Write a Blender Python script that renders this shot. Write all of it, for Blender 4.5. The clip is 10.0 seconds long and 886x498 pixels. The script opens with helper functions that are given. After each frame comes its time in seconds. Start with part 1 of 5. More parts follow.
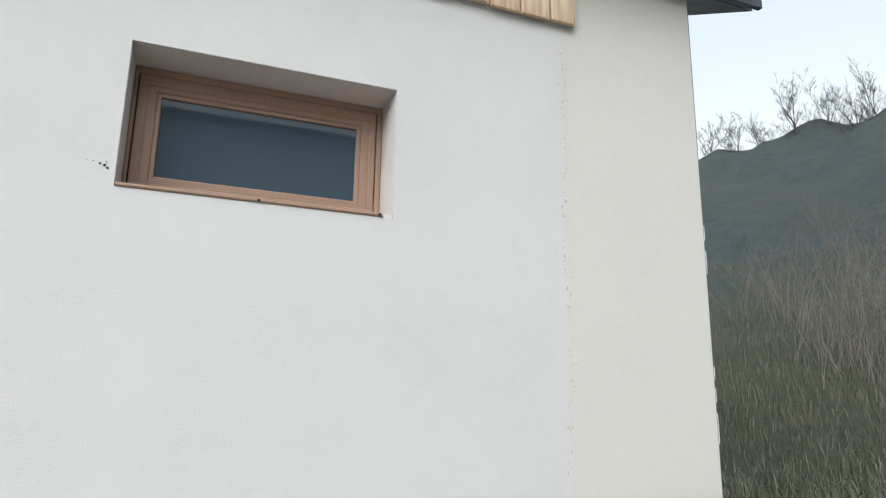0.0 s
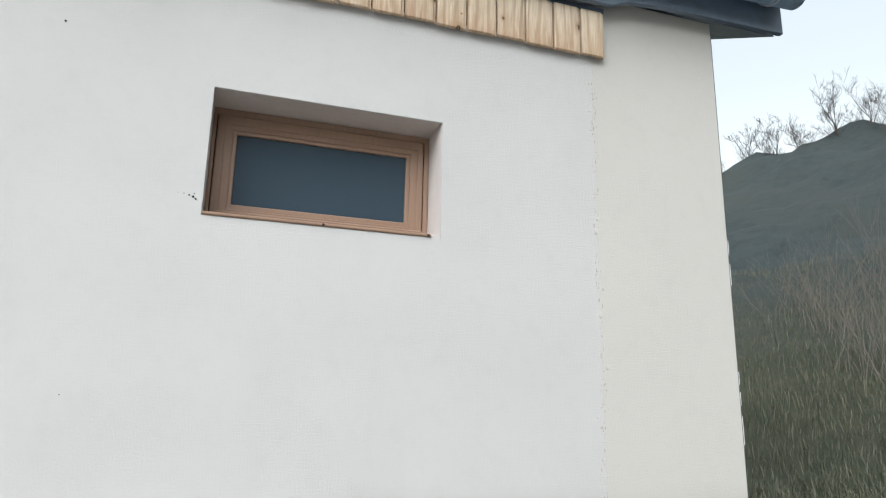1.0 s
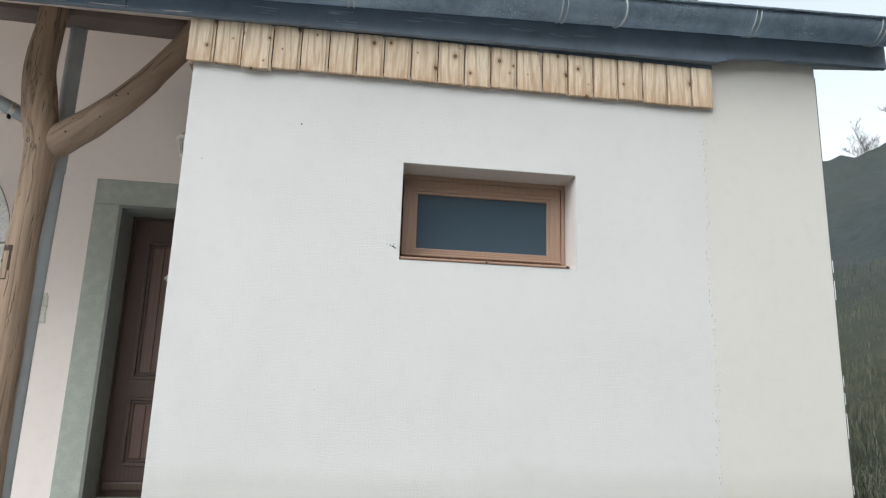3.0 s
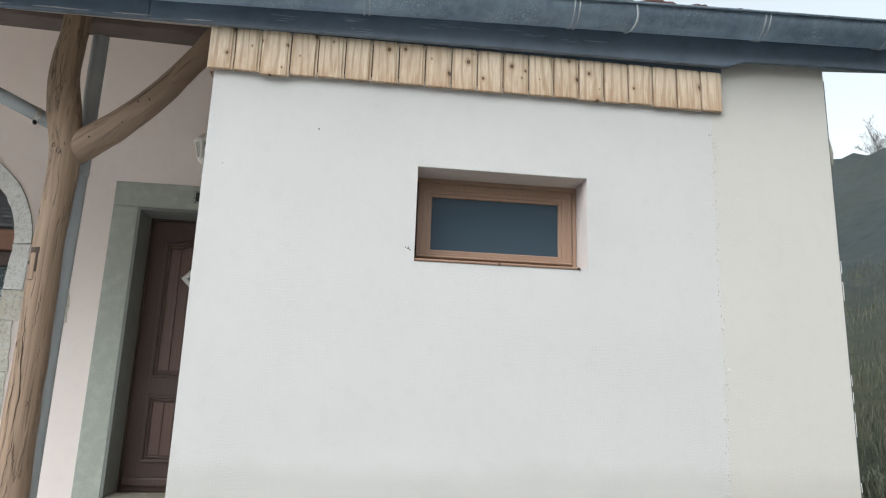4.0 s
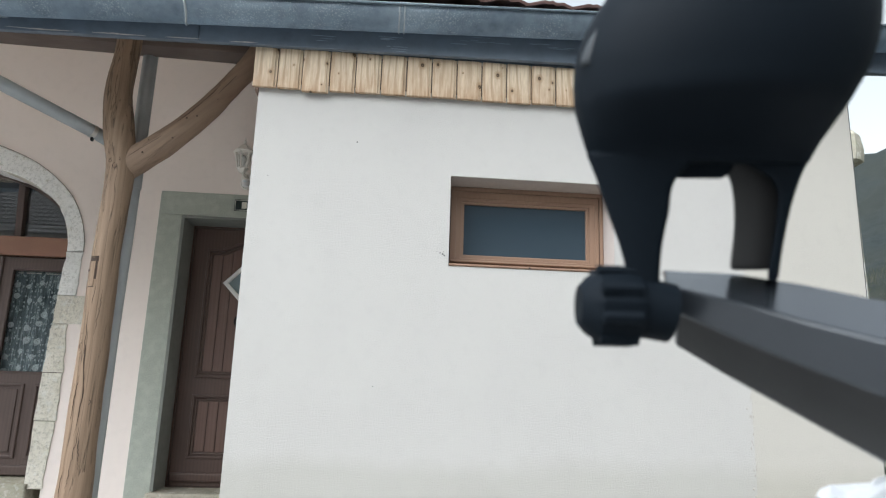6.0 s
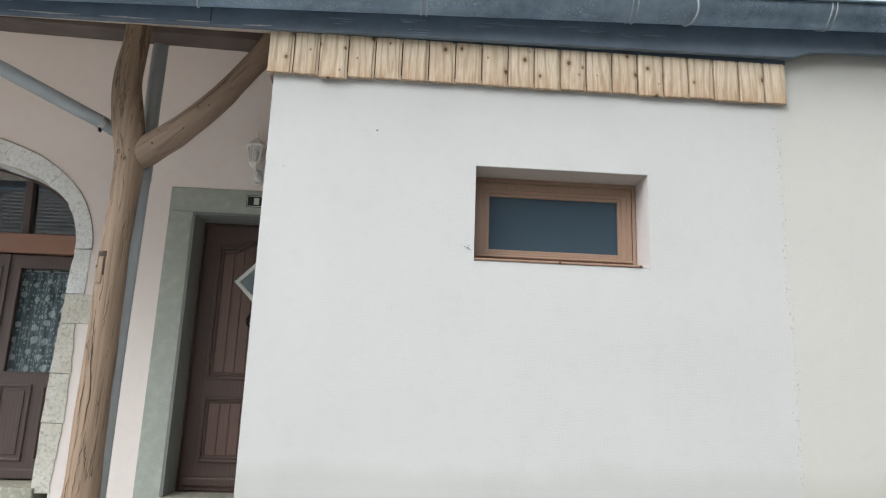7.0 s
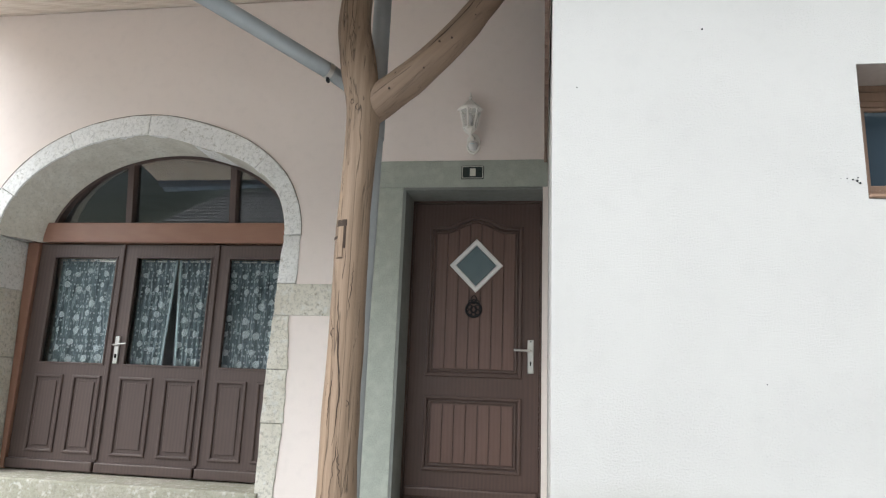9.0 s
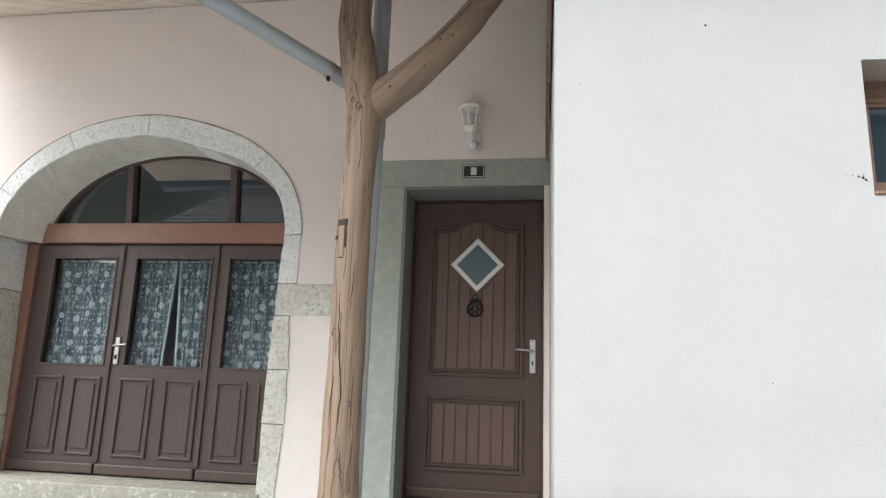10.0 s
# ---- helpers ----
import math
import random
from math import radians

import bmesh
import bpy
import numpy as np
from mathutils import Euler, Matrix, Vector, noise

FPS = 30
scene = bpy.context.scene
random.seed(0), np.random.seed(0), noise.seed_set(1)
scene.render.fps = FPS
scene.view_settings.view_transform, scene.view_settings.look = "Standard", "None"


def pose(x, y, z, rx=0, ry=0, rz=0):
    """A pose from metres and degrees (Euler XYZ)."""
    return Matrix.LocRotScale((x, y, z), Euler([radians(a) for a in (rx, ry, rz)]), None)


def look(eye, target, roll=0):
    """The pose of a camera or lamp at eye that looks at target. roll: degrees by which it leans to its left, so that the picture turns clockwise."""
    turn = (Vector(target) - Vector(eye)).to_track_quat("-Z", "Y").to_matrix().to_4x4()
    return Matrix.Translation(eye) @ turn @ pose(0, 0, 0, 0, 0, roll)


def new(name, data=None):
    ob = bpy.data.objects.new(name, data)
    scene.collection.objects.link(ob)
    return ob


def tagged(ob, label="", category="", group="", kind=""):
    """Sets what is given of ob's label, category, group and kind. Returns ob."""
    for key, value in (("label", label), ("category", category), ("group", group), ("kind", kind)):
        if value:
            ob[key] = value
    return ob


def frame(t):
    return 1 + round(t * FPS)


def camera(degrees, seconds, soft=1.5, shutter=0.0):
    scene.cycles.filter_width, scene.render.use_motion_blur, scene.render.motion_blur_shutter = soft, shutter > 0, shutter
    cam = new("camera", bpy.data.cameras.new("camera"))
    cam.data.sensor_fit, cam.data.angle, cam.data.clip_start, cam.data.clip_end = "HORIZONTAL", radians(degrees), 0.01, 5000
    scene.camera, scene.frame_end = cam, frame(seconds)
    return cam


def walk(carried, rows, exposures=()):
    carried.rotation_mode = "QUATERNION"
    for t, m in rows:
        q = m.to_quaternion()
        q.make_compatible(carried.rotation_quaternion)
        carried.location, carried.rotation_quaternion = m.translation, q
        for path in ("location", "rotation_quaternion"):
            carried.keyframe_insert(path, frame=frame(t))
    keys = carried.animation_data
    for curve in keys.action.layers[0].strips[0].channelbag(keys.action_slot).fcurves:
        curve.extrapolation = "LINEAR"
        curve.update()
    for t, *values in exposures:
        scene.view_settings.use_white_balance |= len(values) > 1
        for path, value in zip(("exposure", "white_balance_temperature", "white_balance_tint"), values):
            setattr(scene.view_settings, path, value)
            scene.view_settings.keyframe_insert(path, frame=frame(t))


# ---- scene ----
cam = camera(68.0, 10.0, soft=1.2)
# a phone camera focused on the house: what is a hand's width away goes soft
cam.data.dof.use_dof, cam.data.dof.focus_distance, cam.data.dof.aperture_fstop = True, 3.2, 30.0
EXPOSURE, KELVIN, TINT = 0.73, 5970, 8.6
PATH = [
    (0, (1.151, -1.924, 0.996), (1.867, -0.108, 1.433), 0.9),
    (0.5, (1.095, -2.011, 1.016), (1.806, -0.19, 1.434), 1.1),
    (1, (1.033, -2.134, 0.978), (1.652, -0.287, 1.434), 1.1),
    (1.5, (0.967, -2.351, 0.996), (1.442, -0.459, 1.439), 1.6),
    (2, (0.866, -2.529, 1.002), (1.252, -0.614, 1.427), 1.8),
    (2.5, (0.789, -2.706, 0.998), (1.089, -0.774, 1.421), 1.8),
    (4, (0.736, -2.849, 0.994), (0.963, -0.906, 1.409), 2.0),
    (4.2, (0.708, -2.902, 0.992), (0.921, -0.954, 1.407), 2.0),
    (4.5, (0.687, -2.996, 0.984), (0.854, -1.046, 1.397), 1.9),
    (5, (0.686, -3.002, 0.983), (0.831, -1.052, 1.403), 1.9),
    (5.5, (0.686, -3.002, 0.983), (0.835, -1.051, 1.397), 1.9),
    (6.3, (0.686, -3.002, 0.983), (0.833, -1.051, 1.398), 1.9),
    (7, (0.627, -2.825, 0.978), (0.749, -0.873, 1.398), 2.0),
    (7.5, (0.481, -2.609, 0.985), (0.493, -0.652, 1.396), 1.6),
    (8, (0.224, -2.339, 0.973), (0.056, -0.388, 1.38), 2.0),
    (8.5, (0.073, -2.192, 0.956), (-0.192, -0.253, 1.367), 1.9),
    (9, (-0.025, -2.071, 0.944), (-0.329, -0.136, 1.349), 2.2),
    (9.5, (-0.022, -2.066, 0.952), (-0.33, -0.132, 1.359), 2.0),
    (10, (-0.033, -2.054, 0.945), (-0.338, -0.119, 1.349), 2.0),
]
walk(cam, [(t, look(eye, target, roll)) for t, eye, target, roll in PATH],
     [(0, EXPOSURE, KELVIN, TINT), (7, EXPOSURE - 0.03, KELVIN, TINT), (8, EXPOSURE + 0.09, KELVIN, TINT), (9, EXPOSURE + 0.20, KELVIN, TINT), (10, EXPOSURE + 0.20, KELVIN, TINT)])

# ---- world and sun: a bright overcast day ----
SUN_EL, SUN_AZ = 48, 228
world = bpy.data.worlds.new("overcast")
scene.world = world
world.use_nodes = True
wn = world.node_tree
wn.nodes.clear()
sky = wn.nodes.new("ShaderNodeTexSky")
sky.sky_type, sky.sun_disc = "NISHITA", False
sky.sun_elevation, sky.sun_rotation = radians(SUN_EL), radians(SUN_AZ)
sky.air_density, sky.dust_density = 3.0, 3.0
pale = wn.nodes.new("ShaderNodeHueSaturation")
pale.inputs["Saturation"].default_value = 0.25
back = wn.nodes.new("ShaderNodeBackground")
back.inputs["Strength"].default_value = 0.15
wout = wn.nodes.new("ShaderNodeOutputWorld")
wn.links.new(sky.outputs[0], pale.inputs["Color"])
wn.links.new(pale.outputs[0], back.inputs["Color"])
wn.links.new(back.outputs[0], wout.inputs["Surface"])
sun = new("sun", bpy.data.lights.new("sun", "SUN"))
sun.data.energy, sun.data.angle, sun.data.color = 2.1, radians(70), (1.0, 0.985, 0.96)
az, el = radians(SUN_AZ), radians(SUN_EL)
toward = Vector((math.sin(az) * math.cos(el), math.cos(az) * math.cos(el), math.sin(el)))
sun.matrix_world = look(toward * 40, (0, 0, 0))


# ---- materials ----
class Mat:
    """A Principled material with short ways to add procedural variation."""

    def __init__(self, name, color, rough=0.8, metal=0.0, spec=0.5):
        self.m = bpy.data.materials.new(name)
        self.m.use_nodes = True
        self.t = self.m.node_tree
        self.b = self.t.nodes["Principled BSDF"]
        self.b.inputs["Base Color"].default_value = (*color, 1)
        self.b.inputs["Roughness"].default_value = rough
        self.b.inputs["Metallic"].default_value = metal
        self.b.inputs["Specular IOR Level"].default_value = spec
        self.vec, self.col = None, None
        self.color, self.height, self.tilt = color, None, 0.0

    def node(self, kind, **kw):
        n = self.t.nodes.new(kind)
        for k, v in kw.items():
            n.inputs[k].default_value = v
        return n

    def link(self, a, b):
        self.t.links.new(a, b)

    def coords(self, scale=(1, 1, 1), shuffle=False):
        tc = self.t.nodes.new("ShaderNodeTexCoord")
        out = tc.outputs["Object"]
        if shuffle:
            oi = self.t.nodes.new("ShaderNodeObjectInfo")
            mul = self.t.nodes.new("ShaderNodeVectorMath")
            mul.operation = "MULTIPLY_ADD"
            mul.inputs[1].default_value = (17.3, 9.1, 23.7)
            self.link(oi.outputs["Random"], mul.inputs[0])
            self.link(out, mul.inputs[2])
            out = mul.outputs[0]
        if self.tilt:
            turn = self.node("ShaderNodeMapping", Rotation=(0, self.tilt, 0))
            self.link(out, turn.inputs["Vector"])
            out = turn.outputs[0]
        mp = self.node("ShaderNodeMapping", Scale=scale)
        self.link(out, mp.inputs["Vector"])
        return mp.outputs[0]

    def noise(self, scale, detail=4, rough=0.55, vec=None, distort=0.0):
        n = self.node("ShaderNodeTexNoise", Scale=scale, Detail=detail, Roughness=rough, Distortion=distort)
        self.link(vec or self.coords(), n.inputs["Vector"])
        return n.outputs["Fac"]

    def ramp(self, fac, lo, hi):
        n = self.node("ShaderNodeMapRange")
        n.inputs["From Min"].default_value, n.inputs["From Max"].default_value = lo, hi
        self.link(fac, n.inputs["Value"])
        return n.outputs[0]

    def math(self, op, a, b):
        n = self.t.nodes.new("ShaderNodeMath")
        n.operation = op
        for i, v in enumerate((a, b)):
            if isinstance(v, (int, float)):
                n.inputs[i].default_value = v
            else:
                self.link(v, n.inputs[i])
        return n.outputs[0]

    def tint(self, fac, color, amount=1.0):
        """Mix another colour in where fac is high."""
        n = self.t.nodes.new("ShaderNodeMix")
        n.data_type = "RGBA"
        if amount != 1.0:
            fac = self.math("MULTIPLY", fac, amount)
        self.link(fac, n.inputs[0])
        if self.col is None:
            n.inputs[6].default_value = (*self.color, 1)
        else:
            self.link(self.col, n.inputs[6])
        n.inputs[7].default_value = (*color, 1)
        self.col = n.outputs[2]
        self.link(self.col, self.b.inputs["Base Color"])
        return self

    def bump(self, fac, strength=0.3, distance=0.01):
        n = self.node("ShaderNodeBump", Strength=strength, Distance=distance)
        self.link(fac, n.inputs["Height"])
        if self.height is not None:
            self.link(self.height, n.inputs["Normal"])
        self.height = n.outputs[0]
        self.link(self.height, self.b.inputs["Normal"])
        return self

    def gloss(self, fac, lo, hi):
        n = self.node("ShaderNodeMapRange")
        n.inputs["To Min"].default_value, n.inputs["To Max"].default_value = lo, hi
        self.link(fac, n.inputs["Value"])
        self.link(n.outputs[0], self.b.inputs["Roughness"])
        return self


def stucco(name, color, dirt, grain=1.0, band=False):
    k = Mat(name, color, 0.92, spec=0.2)
    k.tint(k.ramp(k.noise(0.9, 5), 0.42, 0.7), dirt, 0.16)
    k.tint(k.ramp(k.noise(14, 4), 0.5, 0.75), tuple(c * 0.93 for c in color), 0.5)
    # grains pulled by the float, patchy over the wall
    worm = k.noise(138, 4, 0.62, k.coords((0.95, 1, 1.15)), 0.3)
    patch = k.ramp(k.noise(3.1, 5, 0.6), 0.46, 0.68)
    k.bump(k.math("MULTIPLY", k.ramp(worm, 0.47, 0.80), k.math("ADD", k.math("MULTIPLY", patch, 0.72), 0.28)), 0.46 * grain, 0.008)
    k.bump(k.noise(260, 3, 0.7), 0.20 * grain, 0.004)
    k.bump(k.noise(5, 3), 0.06, 0.02)
    if band:
        # splash water has greyed the foot of the wall, with a ragged upper edge
        sep = k.t.nodes.new("ShaderNodeSeparateXYZ")
        k.link(k.coords(), sep.inputs[0])
        wob = k.math("ADD", sep.outputs["Z"], k.math("MULTIPLY", k.noise(2.2, 5), -0.22))
        k.tint(k.ramp(wob, 0.60, 0.50), (color[0] * 0.80, color[1] * 0.80, color[2] * 0.745), 0.5)
        wob2 = k.math("ADD", sep.outputs["Z"], k.math("MULTIPLY", k.noise(4.0, 5), -0.4))
        k.tint(k.ramp(wob2, 0.35, 0.05), (color[0] * 0.7, color[1] * 0.7, color[2] * 0.64), 0.7)
    return k.m


def wood(name, light, dark, ring=34, stretch=(1, 1, 0.09), rough=0.6, axis="X", contrast=0.55, knots=False, crack=0.0, shuffle=True, bumpy=0.25, warp=5.5, foot=False, tilt=0, line=0.25):
    k = Mat(name, light, rough, spec=0.35)
    k.tilt = radians(tilt)
    v = k.coords(stretch, shuffle)
    w = k.t.nodes.new("ShaderNodeTexWave")
    w.wave_type, w.bands_direction = "BANDS", axis
    w.inputs["Scale"].default_value, w.inputs["Distortion"].default_value = ring * 0.3, warp
    w.inputs["Detail"].default_value, w.inputs["Detail Scale"].default_value = 2.5, 0.9
    k.link(v, w.inputs["Vector"])
    k.tint(k.ramp(w.outputs["Fac"], line, 0.97), dark, contrast)
    fine = k.noise(160, 3, 0.6, k.coords(tuple(q * 0.5 if q < 0.5 else q for q in stretch), shuffle))
    k.tint(k.ramp(fine, 0.45, 0.8), tuple(c * 0.6 for c in dark), 0.75 * contrast)
    k.tint(k.ramp(k.noise(3.0, 3, 0.5, k.coords((1, 1, 0.6), shuffle)), 0.45, 0.75), tuple(0.5 * (a + b) for a, b in zip(light, dark)), 0.6)
    if foot:
        # rain has browned the lower ends along the grain
        sep = k.t.nodes.new("ShaderNodeSeparateXYZ")
        k.link(k.coords(), sep.inputs[0])
        streak = k.noise(75, 4, 0.65, k.coords((1, 1, 0.10), shuffle))
        up = k.math("ADD", sep.outputs["Z"], k.math("MULTIPLY", streak, -0.34))
        k.tint(k.ramp(up, -0.02, -0.22), (0.33, 0.20, 0.11), 0.9)
        k.tint(k.ramp(k.noise(12, 4, 0.6, k.coords((1, 1, 0.5), shuffle)), 0.55, 0.75), (0.70, 0.60, 0.47), 0.35)
    if knots:
        flat = k.node("ShaderNodeMapping", Rotation=(radians(90), 0, 0))
        k.link(k.coords((1, 1, 0.8), shuffle), flat.inputs["Vector"])
        vo = k.node("ShaderNodeTexVoronoi", Scale=8.5)
        vo.voronoi_dimensions = "2D"
        k.link(flat.outputs[0], vo.inputs["Vector"])
        sc = k.t.nodes.new("ShaderNodeSeparateColor")
        k.link(vo.outputs["Color"], sc.inputs[0])
        size = k.math("ADD", k.math("MULTIPLY", sc.outputs[0], 0.075), 0.014)
        near = k.math("DIVIDE", vo.outputs["Distance"], size)
        k.tint(k.ramp(near, 2.6, 1.2), dark, 0.6)
        k.tint(k.ramp(near, 1.15, 0.8), tuple(c * 0.16 for c in dark), 0.95)
        arc = k.math("SINE", k.math("MULTIPLY", near, 9.0), 0)
        k.tint(k.math("MULTIPLY", k.ramp(arc, 0.3, 0.9), k.ramp(near, 4.5, 1.5)), dark, 0.6)
    if crack:
        c = k.noise(16, 3, 0.6, k.coords(tuple(q * 0.7 if q < 0.5 else q for q in stretch), shuffle), 0.6)
        line = k.ramp(k.math("ABSOLUTE", k.math("SUBTRACT", c, 0.5), 0), 0.014, 0.002)
        k.tint(line, tuple(q * 0.15 for q in dark), crack)
        k.bump(k.math("SUBTRACT", 1, line), 0.6, 0.01)
    k.bump(fine, bumpy, 0.003)
    return k.m


def plain(name, color, rough=0.5, metal=0.0, var=0.2, scale=18, bump=0.05, shuffle=False, spec=0.5):
    k = Mat(name, color, rough, metal, spec)
    v = k.coords((1, 1, 1), shuffle)
    f = k.noise(scale, 5, 0.6, v)
    k.tint(k.ramp(f, 0.4, 0.75), tuple(c * (1 - var) for c in color), 0.8)
    k.tint(k.ramp(k.noise(scale * 0.12, 3, 0.5, v), 0.45, 0.7), tuple(min(1, c * (1 + 0.6 * var)) for c in color), 0.6)
    if bump:
        k.bump(f, bump, 0.004)
    k.gloss(f, max(0.02, rough - 0.12), min(1, rough + 0.12))
    return k.m


def stone(name, color, lichen, shuffle=True, pit=0.8):
    k = Mat(name, color, 0.9, spec=0.25)
    v = k.coords((1, 1, 1), shuffle)
    k.tint(k.ramp(k.noise(5, 6, 0.65, v), 0.4, 0.68), lichen, 0.7)
    k.tint(k.ramp(k.noise(45, 5, 0.7, v), 0.5, 0.62), tuple(c * 0.5 for c in color), 0.55 * pit)
    k.tint(k.ramp(k.noise(19, 4, 0.6, v), 0.55, 0.66), (0.78, 0.78, 0.74), 0.6 * pit)
    k.tint(k.ramp(k.noise(28, 6, 0.75, v), 0.57, 0.64), (0.30, 0.27, 0.19), 0.6 * pit)
    k.tint(k.ramp(k.noise(2.2, 4, 0.6, v), 0.5, 0.7), tuple(c * 0.8 for c in lichen), 0.5 * pit)
    k.bump(k.noise(60, 5, 0.7, v), pit, 0.008)
    k.bump(k.noise(9, 3, 0.5, v), 0.4, 0.02)
    return k.m


def glass(name, tint=(0.9, 0.95, 0.95), rough=0.0, ior=1.45):
    k = Mat(name, tint, rough)
    k.b.inputs["Transmission Weight"].default_value = 1.0
    k.b.inputs["IOR"].default_value = ior
    return k.m


WHITE_STUCCO = stucco("white_stucco", (0.500, 0.487, 0.464), (0.462, 0.448, 0.420), 1.0, True)
CREAM_STUCCO = stucco("cream_stucco", (0.500, 0.478, 0.432), (0.455, 0.430, 0.380), 0.8, True)
PINK_STUCCO = stucco("rose_stucco", (0.86, 0.775, 0.722), (0.80, 0.705, 0.645), 0.5)
# darker than REVEAL_PAINT: the shade of a down-facing soffit is in the colour
SOFFIT_SHADE = plain("soffit_shade_paint", (0.46, 0.41, 0.37), 0.9, 0, 0.12, 30, 0.1)
REVEAL_PAINT = plain("reveal_paint", (0.52, 0.475, 0.45), 0.9, 0, 0.08, 30, 0.1)
LARCH = wood("larch_cladding", (0.74, 0.615, 0.455), (0.37, 0.235, 0.13), 26, (1, 1, 0.14), knots=True, rough=0.6, contrast=0.55, warp=11.0, foot=True, line=0.68)
# cladding on the flank: a darker copy, with the flank's shade in its colour
FLANK_SHADE_WOOD = wood("flank_shade_boards", (0.26, 0.175, 0.135), (0.16, 0.10, 0.075), 44, (1, 1, 0.2), 0.6, contrast=0.4)
CEILING_WOOD = wood("ceiling_spruce", (0.80, 0.715, 0.615), (0.60, 0.49, 0.39), 40, (0.09, 1, 1), 0.6)
LOG_BRACE = wood("stained_brace", (0.29, 0.203, 0.143), (0.20, 0.137, 0.095), 30, (1, 1, 0.05), 0.6, contrast=0.3, crack=0.12, shuffle=False, bumpy=0.4, tilt=-47)
LOG = wood("stained_log", (0.295, 0.207, 0.140), (0.175, 0.117, 0.076), 30, (1, 1, 0.06), 0.6, contrast=0.45, crack=0.55, shuffle=False, bumpy=0.4)
CRACK = plain("crack_shadow_wood", (0.05, 0.032, 0.022), 0.9, 0, 0.3, 40, 0.0)
BEAM_WOOD = wood("stained_beam", (0.15, 0.115, 0.098), (0.10, 0.075, 0.065), 26, (0.1, 1, 1), 0.6, shuffle=False)
FRAME_WOOD = wood("window_varnish", (0.275, 0.178, 0.122), (0.195, 0.12, 0.082), 40, rough=0.42, contrast=0.15)
TRANSOM_WOOD = wood("transom_varnish", (0.27, 0.145, 0.10), (0.19, 0.095, 0.065), 40, (0.09, 1, 1), 0.4, contrast=0.2)
GATE_WOOD = wood("dark_gate_wood", (0.098, 0.069, 0.061), (0.060, 0.042, 0.038), 40, rough=0.46, bumpy=0.1, contrast=0.3)
DOOR_WOOD = wood("dark_door_wood", (0.108, 0.069, 0.057), (0.066, 0.042, 0.036), 40, rough=0.42, bumpy=0.1, contrast=0.35)
DOOR_BOARD = wood("door_board_wood", (0.160, 0.098, 0.080), (0.104, 0.062, 0.050), 40, rough=0.45, bumpy=0.1, contrast=0.35)
FASCIA_PAINT = plain("slate_blue_fascia", (0.120, 0.150, 0.190), 0.5, 0, 0.35, 12, 0.1)


def zinc():
    k = Mat("weathered_zinc", (0.27, 0.33, 0.385), 0.5, 0.45)
    k.tint(k.ramp(k.noise(22, 5, 0.6), 0.4, 0.75), (0.17, 0.21, 0.25), 0.8)
    k.tint(k.ramp(k.noise(2.2, 4, 0.6), 0.48, 0.68), (0.40, 0.47, 0.52), 0.6)
    # pale crumbs of oxide, thickest in patches
    crumbs = k.math("MULTIPLY", k.ramp(k.noise(130, 3, 0.7), 0.54, 0.62), k.ramp(k.noise(4, 3), 0.45, 0.6))
    k.tint(crumbs, (0.60, 0.66, 0.68), 0.6)
    k.bump(k.noise(60, 4), 0.05, 0.004)
    k.gloss(k.noise(22, 5, 0.6), 0.4, 0.62)
    return k.m


ZINC = zinc()
ZINC_PIPE = plain("zinc_pipe", (0.40, 0.425, 0.435), 0.5, 0.45, 0.15, 12, 0.02)
TILE = plain("clay_tile", (0.17, 0.095, 0.08), 0.8, 0, 0.35, 20, 0.25, True)
LIMESTONE = stone("pale_limestone", (0.92, 0.92, 0.90), (0.84, 0.84, 0.81), True, 0.8)
ROUGH_STONE = stone("rough_jamb_stone", (0.75, 0.715, 0.63), (0.62, 0.585, 0.48), True, 1.0)
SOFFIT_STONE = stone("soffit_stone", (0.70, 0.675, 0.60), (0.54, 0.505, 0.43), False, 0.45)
SILL_STONE = stone("mossy_sill_stone", (0.47, 0.44, 0.365), (0.32, 0.32, 0.23))
GREY_PAINT = plain("grey_green_surround", (0.405, 0.43, 0.375), 0.9, 0, 0.3, 120, 0.5)
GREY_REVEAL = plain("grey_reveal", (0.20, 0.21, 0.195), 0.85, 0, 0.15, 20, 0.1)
WHITE_METAL = plain("white_lacquer", (0.86, 0.83, 0.77), 0.4, 0, 0.08, 25, 0.03)
BRUSHED = plain("brushed_steel", (0.62, 0.61, 0.58), 0.32, 0.9, 0.1, 60, 0.02)
IRON = plain("black_iron", (0.015, 0.015, 0.017), 0.5, 0.5, 0.3, 40, 0.2)
WHITE_PLASTIC = plain("white_pvc", (0.80, 0.79, 0.77), 0.35, 0, 0.05, 20, 0.0)
PLATE_GREEN = plain("dark_green_enamel", (0.022, 0.035, 0.032), 0.3, 0, 0.2, 30, 0.0)
DIGIT = plain("cream_enamel", (0.70, 0.70, 0.62), 0.35, 0, 0.05, 30, 0.0)
CLEAR = glass("window_glass")
LANTERN_GLASS = plain("lantern_glass", (0.80, 0.82, 0.80), 0.08, 0, 0.05, 20, 0.0)
LANTERN_GLASS.node_tree.nodes["Principled BSDF"].inputs["Alpha"].default_value = 0.14
FAN_GLASS = glass("double_fanlight_glass", ior=2.1)
OBSCURE = glass("obscure_window_glass", (0.060, 0.088, 0.112), 0.02)
OBSCURE.node_tree.nodes["Principled BSDF"].inputs["Transmission Weight"].default_value = 0.35
FROSTED = glass("frosted_glass", (0.45, 0.58, 0.62), 0.35)
# the rooms' dimness is put into this near-black wall colour
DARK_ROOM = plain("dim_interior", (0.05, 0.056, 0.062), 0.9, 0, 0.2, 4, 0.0)
